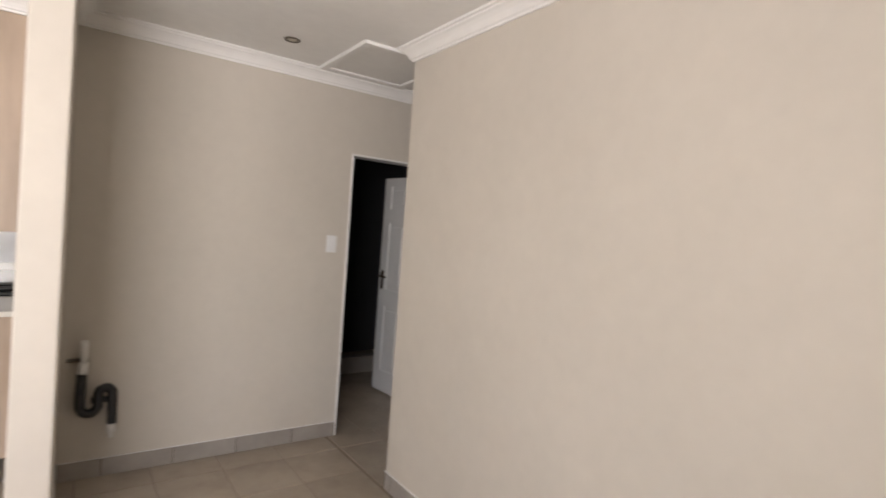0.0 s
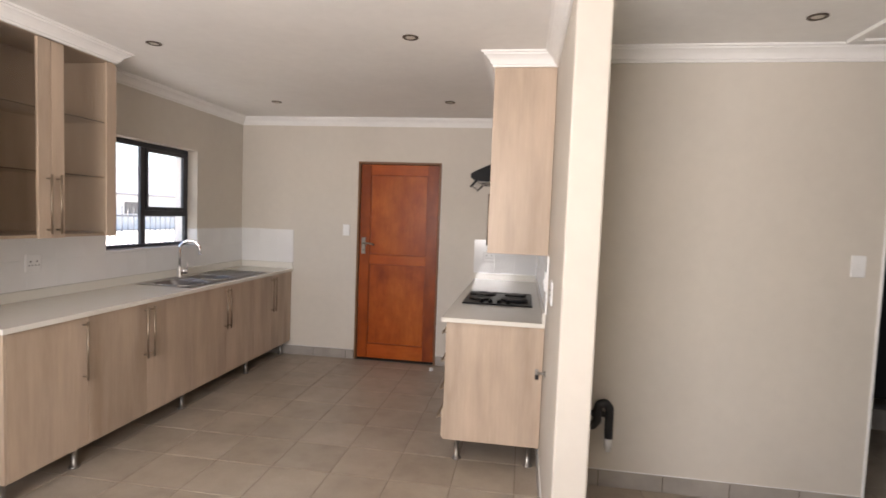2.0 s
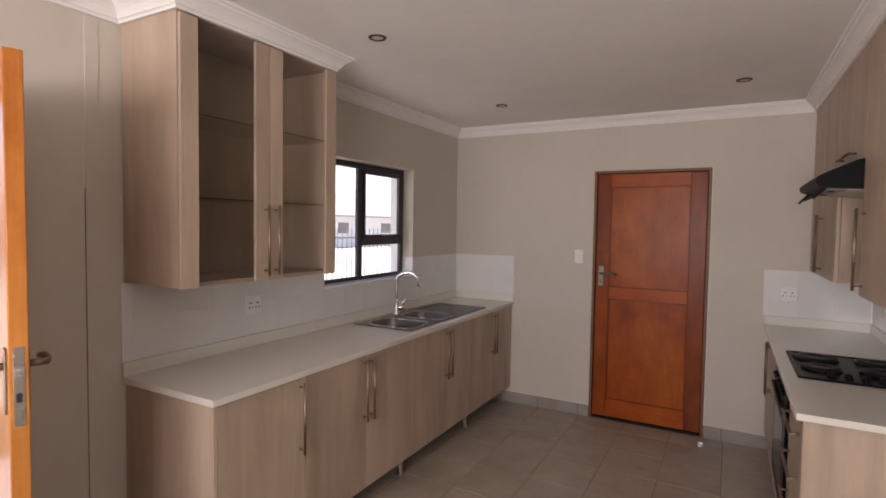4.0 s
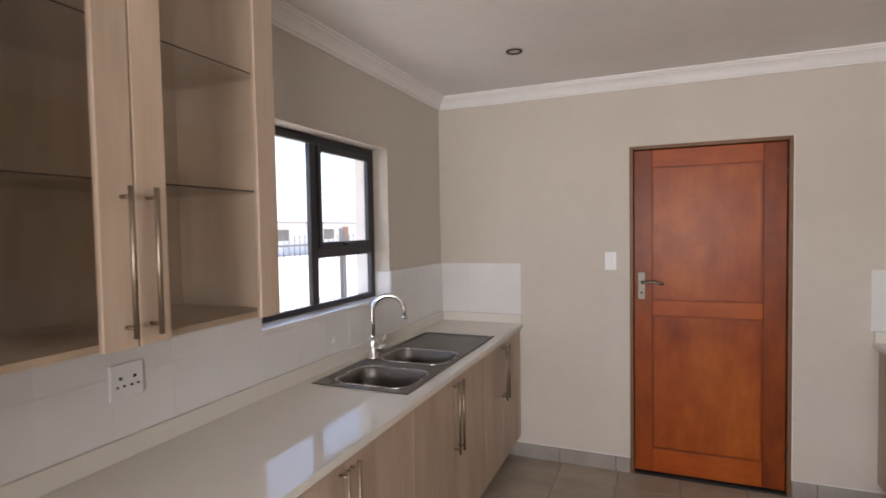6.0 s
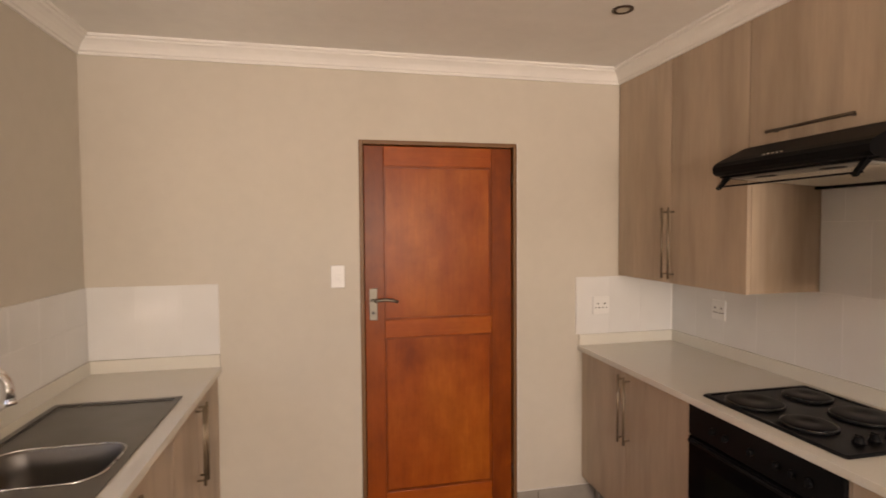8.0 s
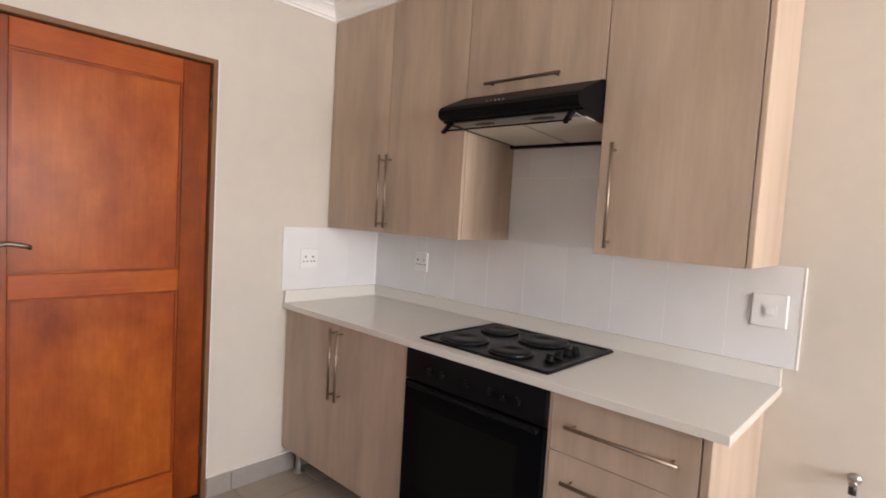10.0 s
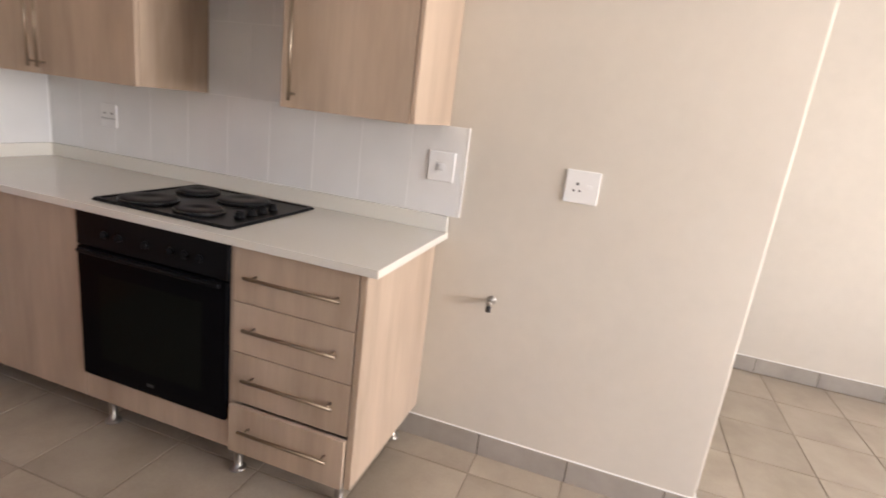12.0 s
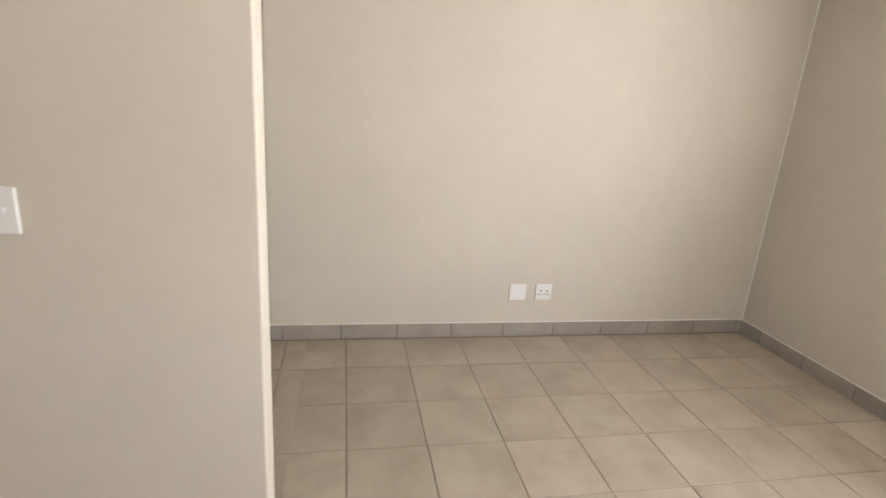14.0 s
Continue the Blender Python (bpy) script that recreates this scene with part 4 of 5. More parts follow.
wall_unit(-0.960, -0.004, 1.318, [(-0.475, -0.004, -0.450), (-0.960, -0.475, -0.500)], "pale oak laminate wall cabinet with two closed doors")
wall_unit(-1.578, -0.962, 1.912, [(-1.578, -0.962, 0)], "pale oak laminate lift-up cabinet above the extractor hood", handles="y")
wall_unit(-2.068, -1.580, 1.318, [(-2.050, -1.580, -1.634)], "pale oak laminate wall cabinet with one closed door", end=True)

# ---- extractor hood ----
hood = thing("extractor_hood", (2.83, -1.27, 1.76), "black slimline extractor hood with cream grease filters", "extractor hood")
HY0, HY1 = -1.576, -0.964
prof = [(3.125, 1.908), (2.775, 1.908), (2.755, 1.905), (2.640, 1.852), (2.618, 1.840), (2.604, 1.824), (2.606, 1.804), (2.620, 1.793), (2.640, 1.790), (2.640, 1.784), (3.125, 1.757)]
bm = bmesh.new()
a = [bm.verts.new((x, HY0, z)) for x, z in prof]
b = [bm.verts.new((x, HY1, z)) for x, z in prof]
bm.faces.new(a)
bm.faces.new(b[::-1])
for k in range(len(prof)):
    f = bm.faces.new((a[k], a[(k + 1) % len(prof)], b[(k + 1) % len(prof)], b[k]))
shell = part("shell", bm, hood_black, hood)


def under(x):
    return 1.784 - (x - 2.640) * 0.027 / 0.485


for y0, y1 in ((HY0 + 0.03, -1.275), (-1.265, HY1 - 0.03)):
    bm = B(2.72, 3.09, y0, y1, -0.004, -0.0004, bevel=0.0015)
    for v in bm.verts:
        v.co.z += under(v.co.x)
    part("grease_filter", bm, filter_cream, hood, "cream grease filter")
bm = B(2.65, 2.715, HY0 + 0.04, HY1 - 0.04, -0.0035, -0.0004)
for v in bm.verts:
    v.co.z += under(v.co.x)
part("lamp_cover", bm, lamp_cover_grey, hood, "translucent lamp cover")
for y in (-1.40, -1.14):
    bm = lathe(bmesh.new(), 0, 0, [(1.0, -0.0012), (0.94, -0.0045), (0.4, -0.005)], 24)
    for v in bm.verts:
        v.co = Vector((2.683 + v.co.x * 0.016, y + v.co.y * 0.048, under(2.683 + v.co.x * 0.016) - 0.003 + v.co.z))
    part("lamp_lens", bm, badge_grey, hood, "dark oval lamp lens")
part("back_lip", B(3.092, 3.124, HY0 + 0.002, HY1 - 0.002, 1.744, 1.7585, bevel=0.002), hood_black, hood)


def extruded(pr, y0, y1):
    """A prism of an (x, z) outline between two places along y."""
    bm = bmesh.new()
    a = [bm.verts.new((x, y0, z)) for x, z in pr]
    b = [bm.verts.new((x, y1, z)) for x, z in pr]
    bm.faces.new(a)
    bm.faces.new(b[::-1])
    for k in range(len(pr)):
        bm.faces.new((a[k], a[(k + 1) % len(pr)], b[(k + 1) % len(pr)], b[k]))
    return bm


vis = part("visor", extruded([(2.612, 1.748), (2.650, 1.786), (2.650, 1.788), (2.610, 1.750)], HY0 + 0.03, HY1 - 0.03), glass, hood, "clear pull-out visor strip")
part("visor_bar", B(2.605, 2.612, HY0 + 0.02, HY1 - 0.02, 1.744, 1.750, bevel=0.0015), hood_black, vis, "thin dark bar along the visor")
for y in (HY0 + 0.030, HY1 - 0.046):
    part("visor_arm", extruded([(2.596, 1.742), (2.604, 1.735), (2.652, 1.782), (2.640, 1.794)], y, y + 0.016), hood_black, hood)
for k in range(5):
    y = -1.188 - k * 0.0185
    bm = cyl(bmesh.new(), (2.632, y, 1.841), (2.6265, y, 1.8495), 0.0033, seg=12)
    part("push_button", bm, steel, hood, "small silver push button")


# ---- switches and sockets ----
def plate(name, cx, cy, cz, axis, w, h, label, cat, group=""):
    """A wall plate; axis: 'y-' faces -y, 'x-' faces -x, 'x+' faces +x. Returns the thing and a maker of boxes on it (u across, v up, d out)."""
    p = thing(name, (cx, cy, cz), label, cat, group)

    def face(u0, u1, v0, v1, d0, d1, bevel=0.0):
        if axis == "y-":
            return B(cx + u0, cx + u1, cy - d1, cy - d0, cz + v0, cz + v1, bevel=bevel)
        if axis == "x-":
            return B(cx - d1, cx - d0, cy - u1, cy - u0, cz + v0, cz + v1, bevel=bevel)
        return B(cx + d0, cx + d1, cy + u0, cy + u1, cz + v0, cz + v1, bevel=bevel)

    part("cover", face(-w / 2, w / 2, -h / 2, h / 2, 0, 0.009, 0.0035), white_plastic, p)
    return p, face


def switch(cx, cy, cz, axis, rockers=2, w=0.072, h=0.116):
    p, f = plate("light_switch", cx, cy, cz, axis, w, h, "white plastic light switch on the greige wall", "light switch")
    for k in range(rockers):
        v = (k - (rockers - 1) / 2) * (0.027 if rockers > 2 else 0.034)
        part("rocker", f(-0.011, 0.011, v - 0.010, v + 0.010, 0.0085, 0.0135, 0.002), white_plastic, p)
    return p


def round_hole(p, f, u, v, r):
    bm = bmesh.new()
    b = f(u - r, u + r, v - r, v + r, 0.0085, 0.0096, r * 0.5)
    bm.free()
    part("pin_hole", b, black_hole, p)


def socket(cx, cy, cz, axis, outlets=1, w=0.105, h=0.105, label="white plastic power socket with a rocker switch", extra=0.0):
    p, f = plate("power_socket", cx, cy, cz, axis, w, h, label, "power socket")
    for k in range(outlets):
        u = (-0.016 if outlets == 1 else (-0.022 + 0.044 * k))
        round_hole(p, f, u, 0.010, 0.0046)
        round_hole(p, f, u - 0.0105, -0.014, 0.0036)
        round_hole(p, f, u + 0.0105, -0.014, 0.0036)
        if outlets == 1:
            part("rocker", f(0.014, 0.034, -0.006, 0.010, 0.0085, 0.0115, 0.002), white_plastic, p)
    return p


switch(1.169, 0, 1.349, "y-", 3)
switch(4.744, YP, 1.346, "y-", 1)
socket(2.658, -0.0085, 1.145, "y-", 2, 0.105, 0.105, "white double power socket on the tiled splashback")
socket(XK - 0.0085, -0.395, 1.156, "x-", 2, 0.095, 0.105, "white double power socket on the tiled splashback")
iso, f = plate("isolator_switch", XK - 0.0085, -2.055, 1.165, "x-", 0.105, 0.112, "white cooker isolator switch on the splashback edge", "switch")
part("surround", f(-0.020, 0.022, -0.024, 0.020, 0.0085, 0.0105, 0.0009), white_plastic, iso)
part("rocker", f(-0.012, 0.014, -0.016, 0.012, 0.0105, 0.0155, 0.004), white_plastic, iso)
socket(XK, -2.578, 1.169, "x-", 1, 0.118, 0.116)
socket(0.0085, -2.424, 1.144, "x+", 2, 0.105, 0.105, "white double power socket on the tiled splashback")
socket(XR, -4.706, 0.314, "x-", 2, 0.112, 0.112, "white double power socket low on the wall")
plate("blank_plate", XR, -4.528, 0.314, "x-", 0.112, 0.112, "white blank aerial plate low on the wall", "wall plate")

# ---- washing machine tap on the hob wall ----
st = thing("stop_tap", (XK, -2.322, 0.673), "small chrome washing machine tap with a black lever", "tap")
bm = lathe(bmesh.new(), 0, 0, [(0.018, 0.0), (0.018, 0.003), (0.012, 0.006), (0.0075, 0.009), (0.0075, 0.032), (0.011, 0.034), (0.011, 0.054), (0.007, 0.056)], 18)
bm.transform(Matrix.Translation((XK, -2.322, 0.683)) @ Matrix.Rotation(radians(-90), 4, "Y"))
part("body", bm, foot_steel, st)
part("spout", cyl(bmesh.new(), (XK - 0.046, -2.322, 0.683), (XK - 0.046, -2.322, 0.650), 0.010, 0.011, 16), rubber, st, "black threaded outlet")
part("lever", B(XK - 0.056, XK - 0.036, -2.332, -2.312, 0.694, 0.704, bevel=0.003), foot_steel, st)

# ---- washing machine waste trap ----
tr = thing("waste_trap", (3.417, YP, 0.234), "black corrugated waste trap with white pipe ends on the wall", "pipe")
yy = YP - 0.063
part("inlet", cyl(bmesh.new(), (3.376, yy, 0.7695), (3.376, yy, 0.6526), 0.018), pipe_white, tr, "white plastic pipe")
part("collar", cyl(bmesh.new(), (3.374, yy, 0.6546), (3.3721, yy, 0.5893), 0.0225), pipe_white, tr, "white plastic collar")
part("clip", B(3.3, 3.3974, yy - 0.003, YP, 0.6565, 0.6633, bevel=0.001), dark_metal, tr)
pts = [(3.3701, yy, 0.5942), (3.3662, yy, 0.4773)]
for k in range(1, 13):
    a = radians(180 + 180 * k / 12)
    pts.append((3.4071 + 0.041 * math.cos(a), yy, 0.4189 + 0.044 * math.sin(a)))
pts.append((3.448, yy, 0.4481))
for k in range(1, 13):
    a = radians(180 - 180 * k / 12)
    pts.append((3.4792 + 0.033 * math.cos(a), yy, 0.4695 + 0.040 * math.sin(a)))
pts.append((3.5143, yy, 0.3117))
dense = []
for p, q in zip(pts, pts[1:]):
    n = max(1, int((Vector(q) - Vector(p)).length / 0.006))
    dense += [tuple(Vector(p).lerp(Vector(q), k / n)) for k in range(n)]
dense.append(pts[-1])
part("hose", tube(bmesh.new(), dense, lambda i: 0.0235 + 0.0014 * math.sin(i * 1.6), 16), rubber, tr, "black corrugated hose")
part("outlet", lathe(bmesh.new(), 3.5143, yy, [(0.014, 0.2338), (0.014, 0.2552), (0.022, 0.2611), (0.022, 0.3137)], 20), pipe_white, tr, "white plastic pipe end")
part("bracket", B(3.4169, 3.4948, yy, YP, 0.4286, 0.4432), rubber, tr)

# ---- door stop on the floor ----
solid("door_stop", lathe(bmesh.new(), 2.144, -0.185, [(0.020, 0.0), (0.020, 0.020), (0.017, 0.028), (0.008, 0.030)], 20), white_plastic, "small white plastic door stop on the tiled floor", "door stop")

# ---- recessed downlights ----
lamp_bm = lathe(bmesh.new(), 0, 0, [(0.044, 0.0), (0.043, -0.004), (0.034, -0.006), (0.031, -0.003), (0.028, -0.001)], 32)
lens_bm = lathe(bmesh.new(), 0, 0, [(0.0275, -0.0008), (0.026, -0.003), (0.010, -0.004)], 24)
dl = thing("downlight", (0, 0, 0), "unlit recessed ceiling downlight with a dark bronze rim", "downlight", "ceiling downlights")
part("rim", lamp_bm, dark_metal, dl)
part("lamp", lens_bm, filter_cream, dl, "unlit lamp face")
spots = [(0.757, -0.765), (2.322, -0.779), (0.758, -2.332), (2.329, -2.371), (4.250, -2.565)]
for x, y in spots[1:]:
    copy_thing(dl, pose(x, y, CEIL))
dl.matrix_basis = pose(*spots[0], CEIL)

# ---- outdoors ----
GZ = -0.12
bm = bmesh.new()
box(bm, -400, -3.75, -400, 400, GZ - 0.4, GZ)
structure("ground", bm, sand, "pale bare sunlit ground beyond the fence", "ground")
structure("ground_house_side", B(-3.75, 400, -400, 400, -0.6, -0.22), sand, "bare ground round the house", "ground")
structure("paving_bed", B(-2.42, -0.22, -9.0, 1.5, -0.21, GZ - 0.012), sand, "sand bed under the pavers", "paving")
bm = bmesh.new()
rng = random.Random(4)
box(bm, -3.75, -2.42, -9.0, 1.5, -0.21, GZ - 0.01)
grass_bed = structure("lawn_bed", bm, dry_grass, "strip of dry brown lawn", "lawn")
vs, fs = [], []
for k in range(9000):
    x, y = rng.uniform(-3.75, -2.42), rng.uniform(-4.2, -0.2)
    h, w, a = rng.uniform(0.02, 0.07), rng.uniform(0.003, 0.006), rng.uniform(0, 6.28)
    ux, uy = math.cos(a) * w, math.sin(a) * w
    lx2, ly2 = rng.uniform(-0.03, 0.03), rng.uniform(-0.03, 0.03)
    n = len(vs)
    vs += [(x - ux, y - uy, GZ - 0.01), (x + ux, y + uy, GZ - 0.01), (x + lx2, y + ly2, GZ - 0.01 + h)]
    fs.append((n, n + 1, n + 2))
me = bpy.data.meshes.new("grass")
me.from_pydata(vs, [], fs)
me.materials.append(dry_grass)
tagged(new("grass", me), "short dry brown grass blades", "grass", kind="stuff")

fence = thing("fence", (-5.0, -1.0, GZ), "grey painted steel bar fence with pointed tips", "fence", kind="structure")
for z in (0.10, 1.40):
    part("rail", B(-5.02, -4.98, -9.0, 7.5, GZ + z, GZ + z + 0.035), fence_paint, fence)
bm = cyl(bmesh.new(), (0, 0, 0.02), (0, 0, 1.56), 0.011, seg=6)
cyl(bm, (0, 0, 1.56), (0, 0, 1.64), 0.014, 0.001, seg=6)
picket = mesh_of("picket", bm, fence_paint)
for k in range(100):
    share("picket", picket, (-5.0, -8.6 + k * 0.16, GZ), fence)
post = mesh_of("post", B(-0.05, 0.05, -0.05, 0.05, 0, 1.74, bevel=0.006), post_paint)
for y in (-7.0, -4.0, -1.38, 1.05, 3.6, 6.2):
    share("post", post, (-4.93, y, GZ), fence)


def house(x, y0, y1, depth, eave, label, wins, doors):
    h = thing("house", (x, (y0 + y1) / 2, GZ), label, "house")
    part("wall", B(x - depth, x, y0, y1, GZ, eave), house_wall, h)
    bm = bmesh.new()
    e = 0.6
    pr = [(x + e, eave - 0.02), (x - depth / 2, eave + 2.3), (x - depth - e, eave - 0.02)]
    lo = [[bm.verts.new((px, y, pz + dz)) for px, pz in pr] for dz in (0, 0.14) for y in (y0 - e, y1 + e)]
    a, b, c, d = lo
    for i in range(2):
        bm.faces.new((a[i], a[i + 1], b[i + 1], b[i]))
        bm.faces.new((c[i], c[i + 1], d[i + 1], d[i]))
        bm.faces.new((a[i], a[i + 1], c[i + 1], c[i]))
        bm.faces.new((b[i], b[i + 1], d[i + 1], d[i]))
    bm.faces.new((a[0], b[0], d[0], c[0]))
    bm.faces.new((a[2], b[2], d[2], c[2]))
    part("roof", bm, roof_tile, h, "grey tiled roof")
    for w0, w1, z0, z1 in wins:
        w = part("window", B(x - 0.05, x + 0.02, w0, w1, z0, z1), post_paint, h, "grey framed window")
        part("pane", B(x + 0.0205, x + 0.025, w0 + 0.06, w1 - 0.06, z0 + 0.06, z1 - 0.06), house_glass, w)
    for w0, w1 in doors:
        part("door", B(x - 0.05, x + 0.03, w0, w1, GZ, GZ + 2.0), brick_red, h, "red-brown door")
    return h


# a terrace of bungalows under one roof
house(-23.0, -2.0, 44.0, 8.0, 2.15, "long pale plastered row house with a grey tiled roof", [(0.5, 2.0, 0.8, 1.8), (6.2, 7.4, 0.8, 1.8), (14.6, 15.8, 0.9, 1.7), (18.6, 19.8, 0.9, 1.7), (25.6, 26.8, 0.9, 1.7), (31.0, 32.4, 0.9, 1.7), (36.0, 37.4, 0.9, 1.7)],
      [(4.2, 5.1), (11.6, 12.5), (16.6, 17.5), (23.0, 23.9), (33.6, 34.5)])
house(-17.0, -14.0, -3.4, 8.0, 2.4, "pale plastered bungalow with a dark window", [(-6.2, -4.9, 0.9, 2.0)], [])


def car(x, y, label):
    c = thing("car", (x, y, GZ), label, "car")
    side = [(-2.0, 0.35), (-2.05, 0.62), (-1.95, 0.85), (-1.0, 0.95), (-0.45, 1.38), (0.95, 1.42), (1.65, 0.98), (2.0, 0.92), (2.08, 0.6), (2.0, 0.35)]
    bm = bmesh.new()
    rows2 = []
    for xx, k in ((-0.82, 0.97), (-0.78, 1.0), (0.78, 1.0), (0.82, 0.97)):
        rows2.append([bm.verts.new((x + xx * (0.86 if pz > 1.1 else 1.0), y + py * k, GZ + pz)) for py, pz in side])
    for a, b in zip(rows2, rows2[1:]):
        for k in range(len(side)):
            bm.faces.new((a[k], a[(k + 1) % len(side)], b[(k + 1) % len(side)], b[k]))
    bm.faces.new(rows2[0])
    bm.faces.new(rows2[-1][::-1])
    part("body", bm, car_paint, c)
    for y0, y1 in ((-0.55, 0.2), (0.26, 1.0)):
        part("side_window", B(x + 0.70, x + 0.79, y + y0, y + y1, GZ + 0.98, GZ + 1.30, bevel=0.01), house_glass, c)
    for py in (-1.3, 1.3):
        for sx in (-0.78, 0.78):
            w = part("wheel", cyl(bmesh.new(), (x + sx - 0.1, y + py, GZ + 0.31), (x + sx + 0.1, y + py, GZ + 0.31), 0.31, seg=28), tyre_black, c)
            part("rim", cyl(bmesh.new(), (x + sx - 0.105, y + py, GZ + 0.31), (x + sx + 0.105, y + py, GZ + 0.31), 0.19, seg=20), steel, w)
    return c


car(-8.8, 4.9, "silver hatchback parked beyond the fence")

# ---- splashback tiles ----
spl = structure("splashback_west", B(0.0005, 0.0083, -3.128, -0.0095, 0.9805, WZ0 - 0.019), wall_grout, "white glazed tile splashback behind the sink", "splashback")
spn = structure("splashback_north_west", B(0.0095, 0.590, -0.0083, -0.0005, 0.9805, 1.327), wall_grout, "white glazed tile splashback beside the sink", "splashback")
spm = structure("splashback_north_east", B(2.507, XK - 0.0095, -0.0083, -0.0005, 0.9805, 1.310), wall_grout, "white glazed tile splashback beside the hob", "splashback")
bm = B(XK - 0.0083, XK - 0.0005, -2.143, -0.0095, 0.9805, 1.3165)
box(bm, XK - 0.0083, XK - 0.0005, -1.577, -0.963, 1.317, 1.7555)
spe = structure("splashback_hob", bm, wall_grout, "white glazed tile splashback behind the hob", "splashback")
bm = B(0.0005, 0.0083, -3.128, WY0 - 0.001, WZ0 - 0.0185, 1.324)
box(bm, 0.0005, 0.0083, WY1 + 0.001, -0.0065, WZ0 - 0.0185, 1.327)
spu = structure("splashback_west_upper", bm, wall_grout, "white glazed tile splashback beside the window", "splashback")
_made = {}


def wall_tile(parent, axis, a0, a1, z0, z1, face, gp=0.0003):
    """A glazed tile on a wall; axis 'y' runs along y at x=face, 'x' runs along x at y=face. gp is half the joint."""
    w, h = round(a1 - a0 - 2 * gp, 4), round(z1 - z0 - 2 * gp, 4)
    if w < 0.01 or h < 0.01:
        return
    key = (axis, w, h)
    if key not in _made:
        if axis == "y":
            _made[key] = mesh_of("tile", B(-0.004, 0.004, -w / 2, w / 2, -h / 2, h / 2, bevel=0.0008), glaze)
        else:
            _made[key] = mesh_of("tile", B(-w / 2, w / 2, -0.004, 0.004, -h / 2, h / 2, bevel=0.0008), glaze)
    m, zc = (a0 + a1) / 2, (z0 + z1) / 2
    share("tile", _made[key], (face, m, zc) if axis == "y" else (m, face, zc), parent)


def tile_run(parent, axis, start, end, pitch, phase, z0, z1, face, gp=0.0003):
    k = math.floor((start - phase) / pitch)
    p = phase + k * pitch
    while p < end:
        a, b = max(p, start), min(p + pitch, end)
        if b - a > 0.012:
            wall_tile(parent, axis, a, b, z0, z1, face, gp)
        p += pitch


SP = 0.2045
tile_run(spl, "y", -3.128, -0.0065, SP, -0.010, 0.981, WZ0 - 0.019, 0.0052)
tile_run(spu, "y", -3.128, WY0 - 0.001, SP, -0.010, WZ0 - 0.019, 1.3235, 0.0052)
tile_run(spu, "y", WY1 + 0.001, -0.0065, SP, -0.010, WZ0 - 0.019, 1.327, 0.0052)
tile_run(spn, "x", 0.0095, 0.590, SP, 0.0095, 0.981, 1.327, -0.0052)
tile_run(spm, "x", 2.507, XK - 0.0095, SP, 2.507, 0.981, 1.310, -0.0052)
tile_run(spe, "y", -2.143, -0.0095, 0.2145, -1.925, 0.981, 1.3165, XK - 0.0052, 0.0012)
tile_run(spe, "y", -1.577, -0.963, 0.2145, -1.818, 1.317, 1.612, XK - 0.0052, 0.0012)
tile_run(spe, "y", -1.577, -0.963, 0.2145, -1.925, 1.612, 1.7555, XK - 0.0052, 0.0012)
structure("tile_edge_trim", B(XK - 0.0105, XK - 0.0005, -2.149, -2.1435, 0.981, 1.318, bevel=0.001), white_plastic, "white plastic tile edge trim", "trim")

# window reveal tiles at the lower jamb
for y, s in ((WY1, -1), (WY0, 1)):
    structure("reveal_tile", B(-0.094, 0.006, min(y, y + s * 0.007), max(y, y + s * 0.007), WZ0 + 0.0045, 1.327, bevel=0.001), glaze, "white glazed tile on the window reveal", "tile")

# ---- skirting tiles ----
SK = 0.098
skirt = structure("baseboard", B(XK + 0.02, XK + 0.03, YN + 0.02, YN + 0.03, -0.003, 0.01), skirt_tile, "grey ceramic tile skirting along the walls", "baseboard")
_sk = {}


def skirt_run(axis, a0, a1, wall, out, pitch, phase):
    """Skirting tiles along a wall face; out: the side on which the room lies."""
    lo, hi = sorted((wall - out * 0.001, wall + out * 0.0062))
    l2, h2 = sorted((wall - out * 0.001, wall + out * 0.0075))
    if axis == "x":
        part("grout", B(a0, a1, lo, hi, 0.0, SK - 0.003), skirt_grout, skirt)
        part("sealant", B(a0, a1, l2, h2, SK - 0.0005, SK + 0.003), trim_white, skirt)
    else:
        part("grout", B(lo, hi, a0, a1, 0.0, SK - 0.003), skirt_grout, skirt)
        part("sealant", B(l2, h2, a0, a1, SK - 0.0005, SK + 0.003), trim_white, skirt)
    k = math.floor((a0 - phase) / pitch)
    p = phase + k * pitch
    while p < a1:
        a, b = max(p, a0), min(p + pitch, a1)
        w = round(b - a - 0.005, 4)
        if w > 0.01:
            key = (axis, w)
            if key not in _sk:
                bm = B(-w / 2, w / 2, -0.0045, 0.0045, 0, SK, bevel=0.0015) if axis == "x" else B(-0.0045, 0.0045, -w / 2, w / 2, 0, SK, bevel=0.0015)
                _sk[key] = mesh_of("skirting_tile", bm, skirt_tile)
            m, f = (a + b) / 2, wall + out * 0.0047
            share("skirting_tile", _sk[key], (m, f, 0.0005) if axis == "x" else (f, m, 0.0005), skirt)
        p += pitch


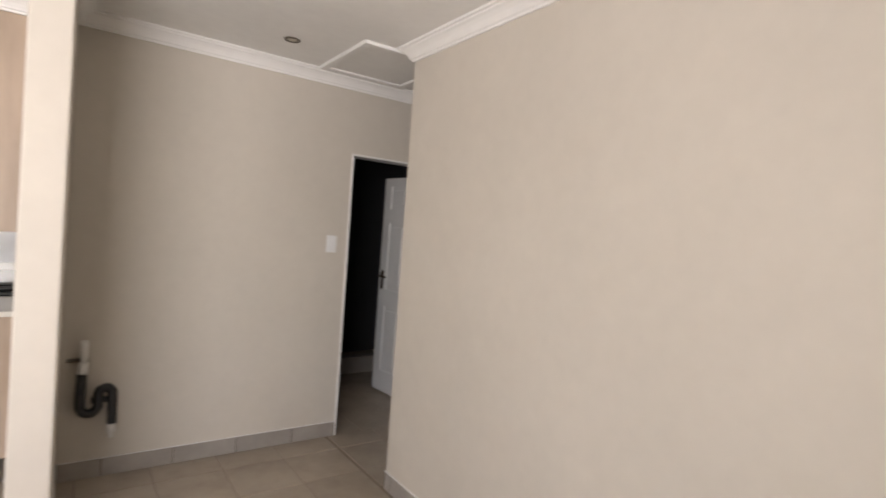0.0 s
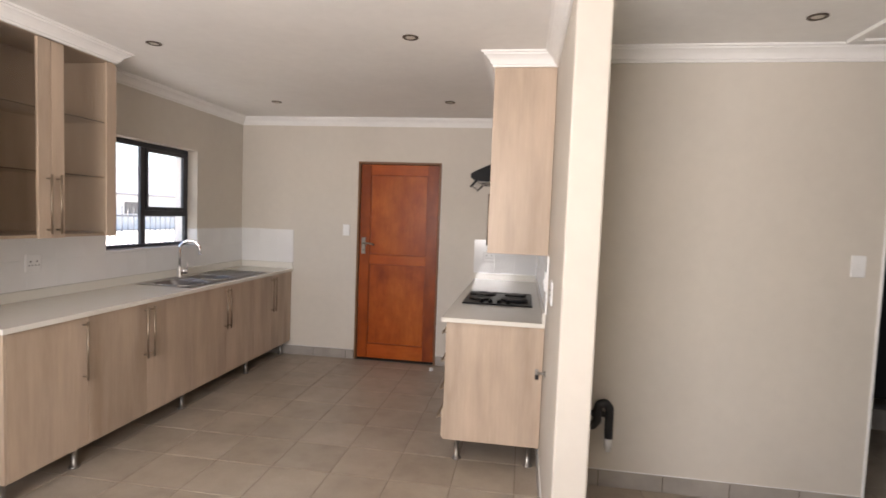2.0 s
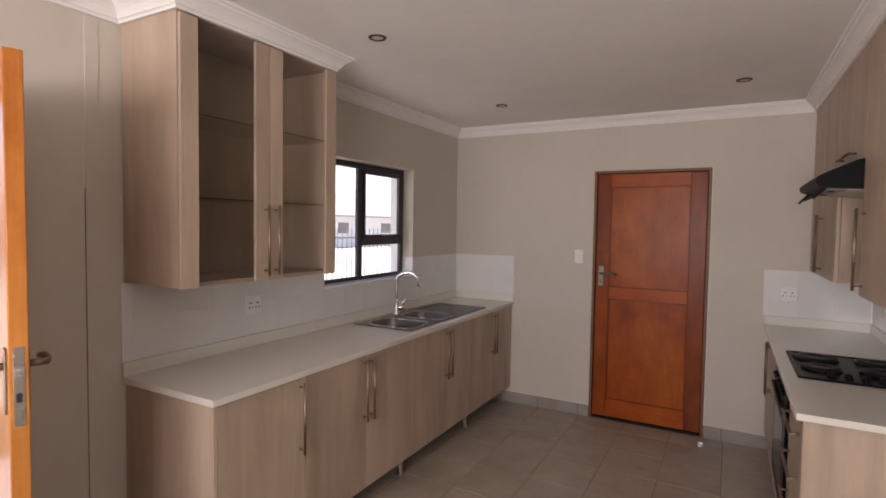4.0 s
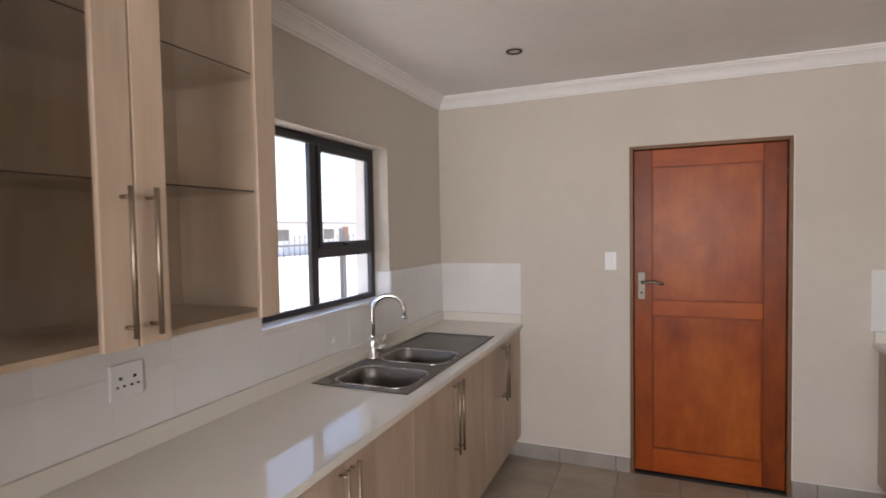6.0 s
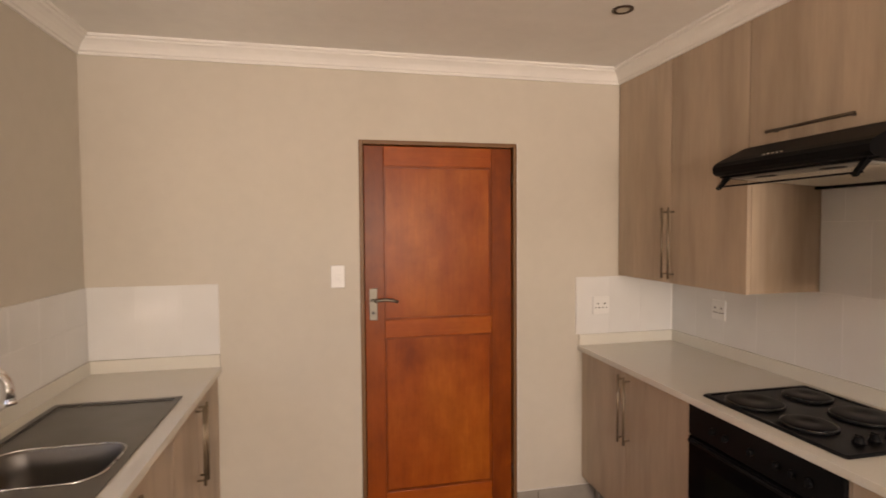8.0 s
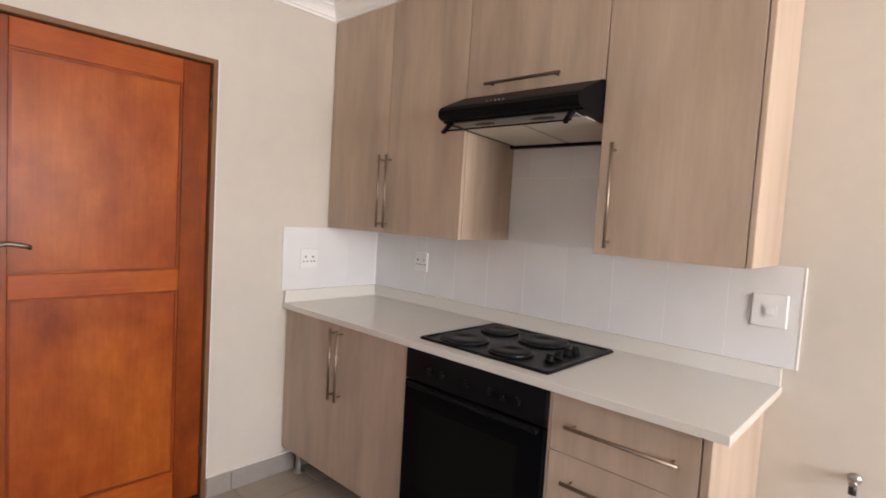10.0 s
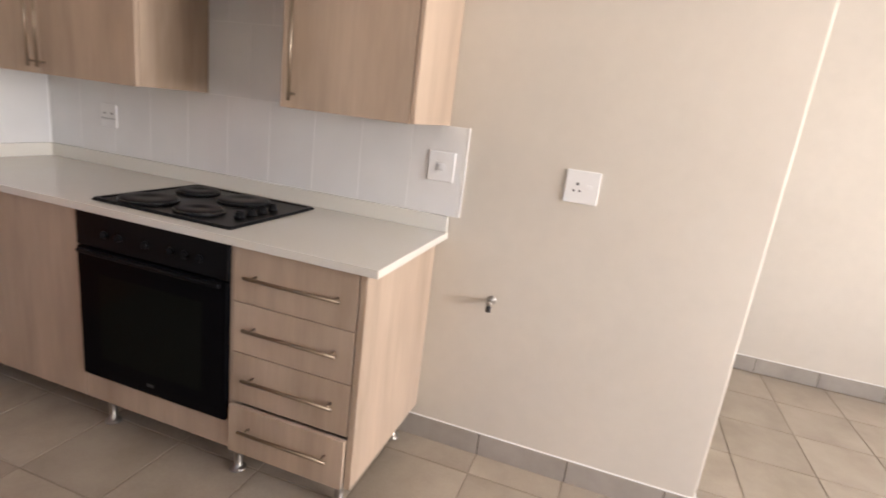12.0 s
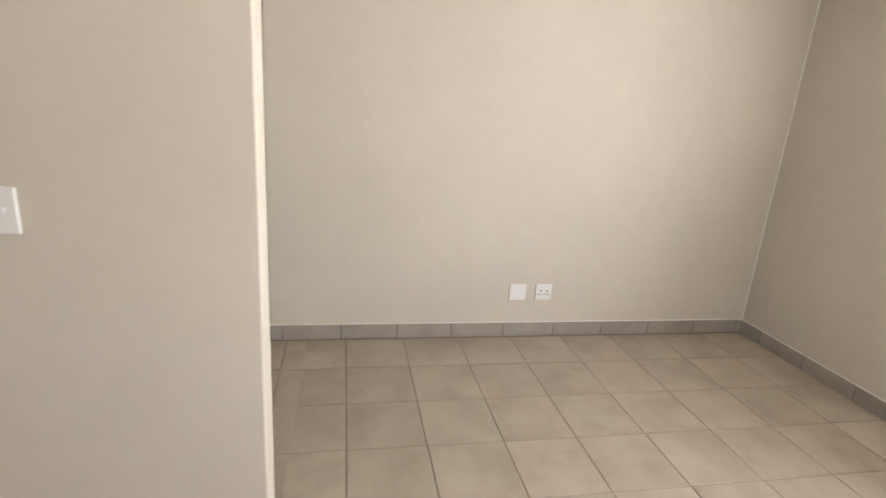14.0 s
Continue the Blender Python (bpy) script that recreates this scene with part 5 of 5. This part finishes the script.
PX, PY, OX, OY = 0.358, 0.357, 1.927, -3.786
for a in (("x", 0.0, DX0 - 0.001, 0.0, -1, PY, 0.839), ("x", DX1 + 0.001, XK, 0.0, -1, PY, 2.275), ("y", YN - 0.009, 0.0, XK, -1, 0.364, -3.086), ("x", XK + 0.001, XN, YN, -1, PY, XK),
          ("y", YN - 0.009, YP, XN, 1, PY, OY), ("x", XN + 0.01, RX0 - 0.003, YP, -1, PY, 4.55), ("x", RX1 + 0.003, 7.2, YP, -1, PY, 4.55), ("x", XR - 0.009, 7.2, YR, 1, PY, 4.8),
          ("y", YF, YR, XR, -1, 0.3525, -3.396), ("x", 0.0, XR - 0.01, YF, 1, PY, 4.61), ("y", YF + 0.01, FD0, 0.0, 1, PY, OY), ("y", FD1, -0.01, 0.0, 1, PY, OY)):
    skirt_run(*a)

# thin sealant lines: living room corner and beside the kitchen door frame
structure("corner_sealant", B(XR - 0.007, XR - 0.0005, YF + 0.0005, YF + 0.007, SK + 0.004, 2.41), trim_white, "thin white sealant line in the wall corner", "trim")
structure("door_sealant", B(DX1 + 0.0005, DX1 + 0.005, -0.0025, -0.0002, 0.0, DZ), trim_white, "thin white paint line beside the door frame", "trim")

# ---- floor tiles ----
_fl = {}
rects = [(0.0, XK, YN, 0.0), (0.0, XR, YF, YN), (XN, XR, YN, YP), (XR, 7.2, YR, YP)]
for rx0, rx1, ry0, ry1 in rects:
    for i in range(-7, 16):
        for j in range(-9, 13):
            x0, x1 = max(OX + i * PX, rx0), min(OX + (i + 1) * PX, rx1)
            y0, y1 = max(OY + j * PY, ry0), min(OY + (j + 1) * PY, ry1)
            if x1 - x0 < 0.02 or y1 - y0 < 0.02:
                continue
            gx0 = 0.003 if x0 > rx0 else 0.0
            gx1 = 0.003 if x1 < rx1 else 0.0
            gy0 = 0.003 if y0 > ry0 else 0.0
            gy1 = 0.003 if y1 < ry1 else 0.0
            x0, x1, y0, y1 = x0 + gx0, x1 - gx1, y0 + gy0, y1 - gy1
            key = (round(x1 - x0, 3), round(y1 - y0, 3))
            if key not in _fl:
                w, h = key
                bm = bmesh.new()
                lo = [bm.verts.new((sx * w / 2, sy * h / 2, -0.005)) for sx, sy in ((-1, -1), (1, -1), (1, 1), (-1, 1))]
                mi = [bm.verts.new((sx * w / 2, sy * h / 2, -0.0012)) for sx, sy in ((-1, -1), (1, -1), (1, 1), (-1, 1))]
                hi = [bm.verts.new((sx * (w / 2 - 0.0015), sy * (h / 2 - 0.0015), 0.0)) for sx, sy in ((-1, -1), (1, -1), (1, 1), (-1, 1))]
                for a, b in ((lo, mi), (mi, hi)):
                    for k in range(4):
                        bm.faces.new((a[k], a[(k + 1) % 4], b[(k + 1) % 4], b[k]))
                bm.faces.new(hi)
                _fl[key] = mesh_of("floor_tile", bm, tile)
            share("floor_tile", _fl[key], ((x0 + x1) / 2, (y0 + y1) / 2, 0.0), floor)
bm = bmesh.new()
for i in range(7):
    for j in range(7):
        x0, x1 = max(4.36, 4.36 + i * PX), min(6.6, 4.36 + (i + 1) * PX - 0.005)
        y0, y1 = YP + 0.0 + j * PY, min(0.11, YP + (j + 1) * PY - 0.005)
        if x1 > x0 and y1 > y0:
            box(bm, x0, x1, y0, y1, -0.0034, -0.0005)
tagged(solid("bathroom_floor_tiles", bm, tile, "grey-beige floor tiles in the dark bathroom", "floor tiles"), kind="stuff")

# ---- brick pavers by the front door ----
pv = mesh_of("paver", B(-0.0975, 0.0975, -0.0475, 0.0475, -0.05, 0, bevel=0.004), paver)
paved = thing("paving", (-1.3, -3.0, GZ), "grey concrete brick pavers outside the front door", "paving", kind="structure")
for i in range(11):
    for j in range(26):
        share("paver", pv, (-2.3 + i * 0.2 + (0.1 if j % 2 else 0.0), -4.6 + j * 0.1, GZ), paved)
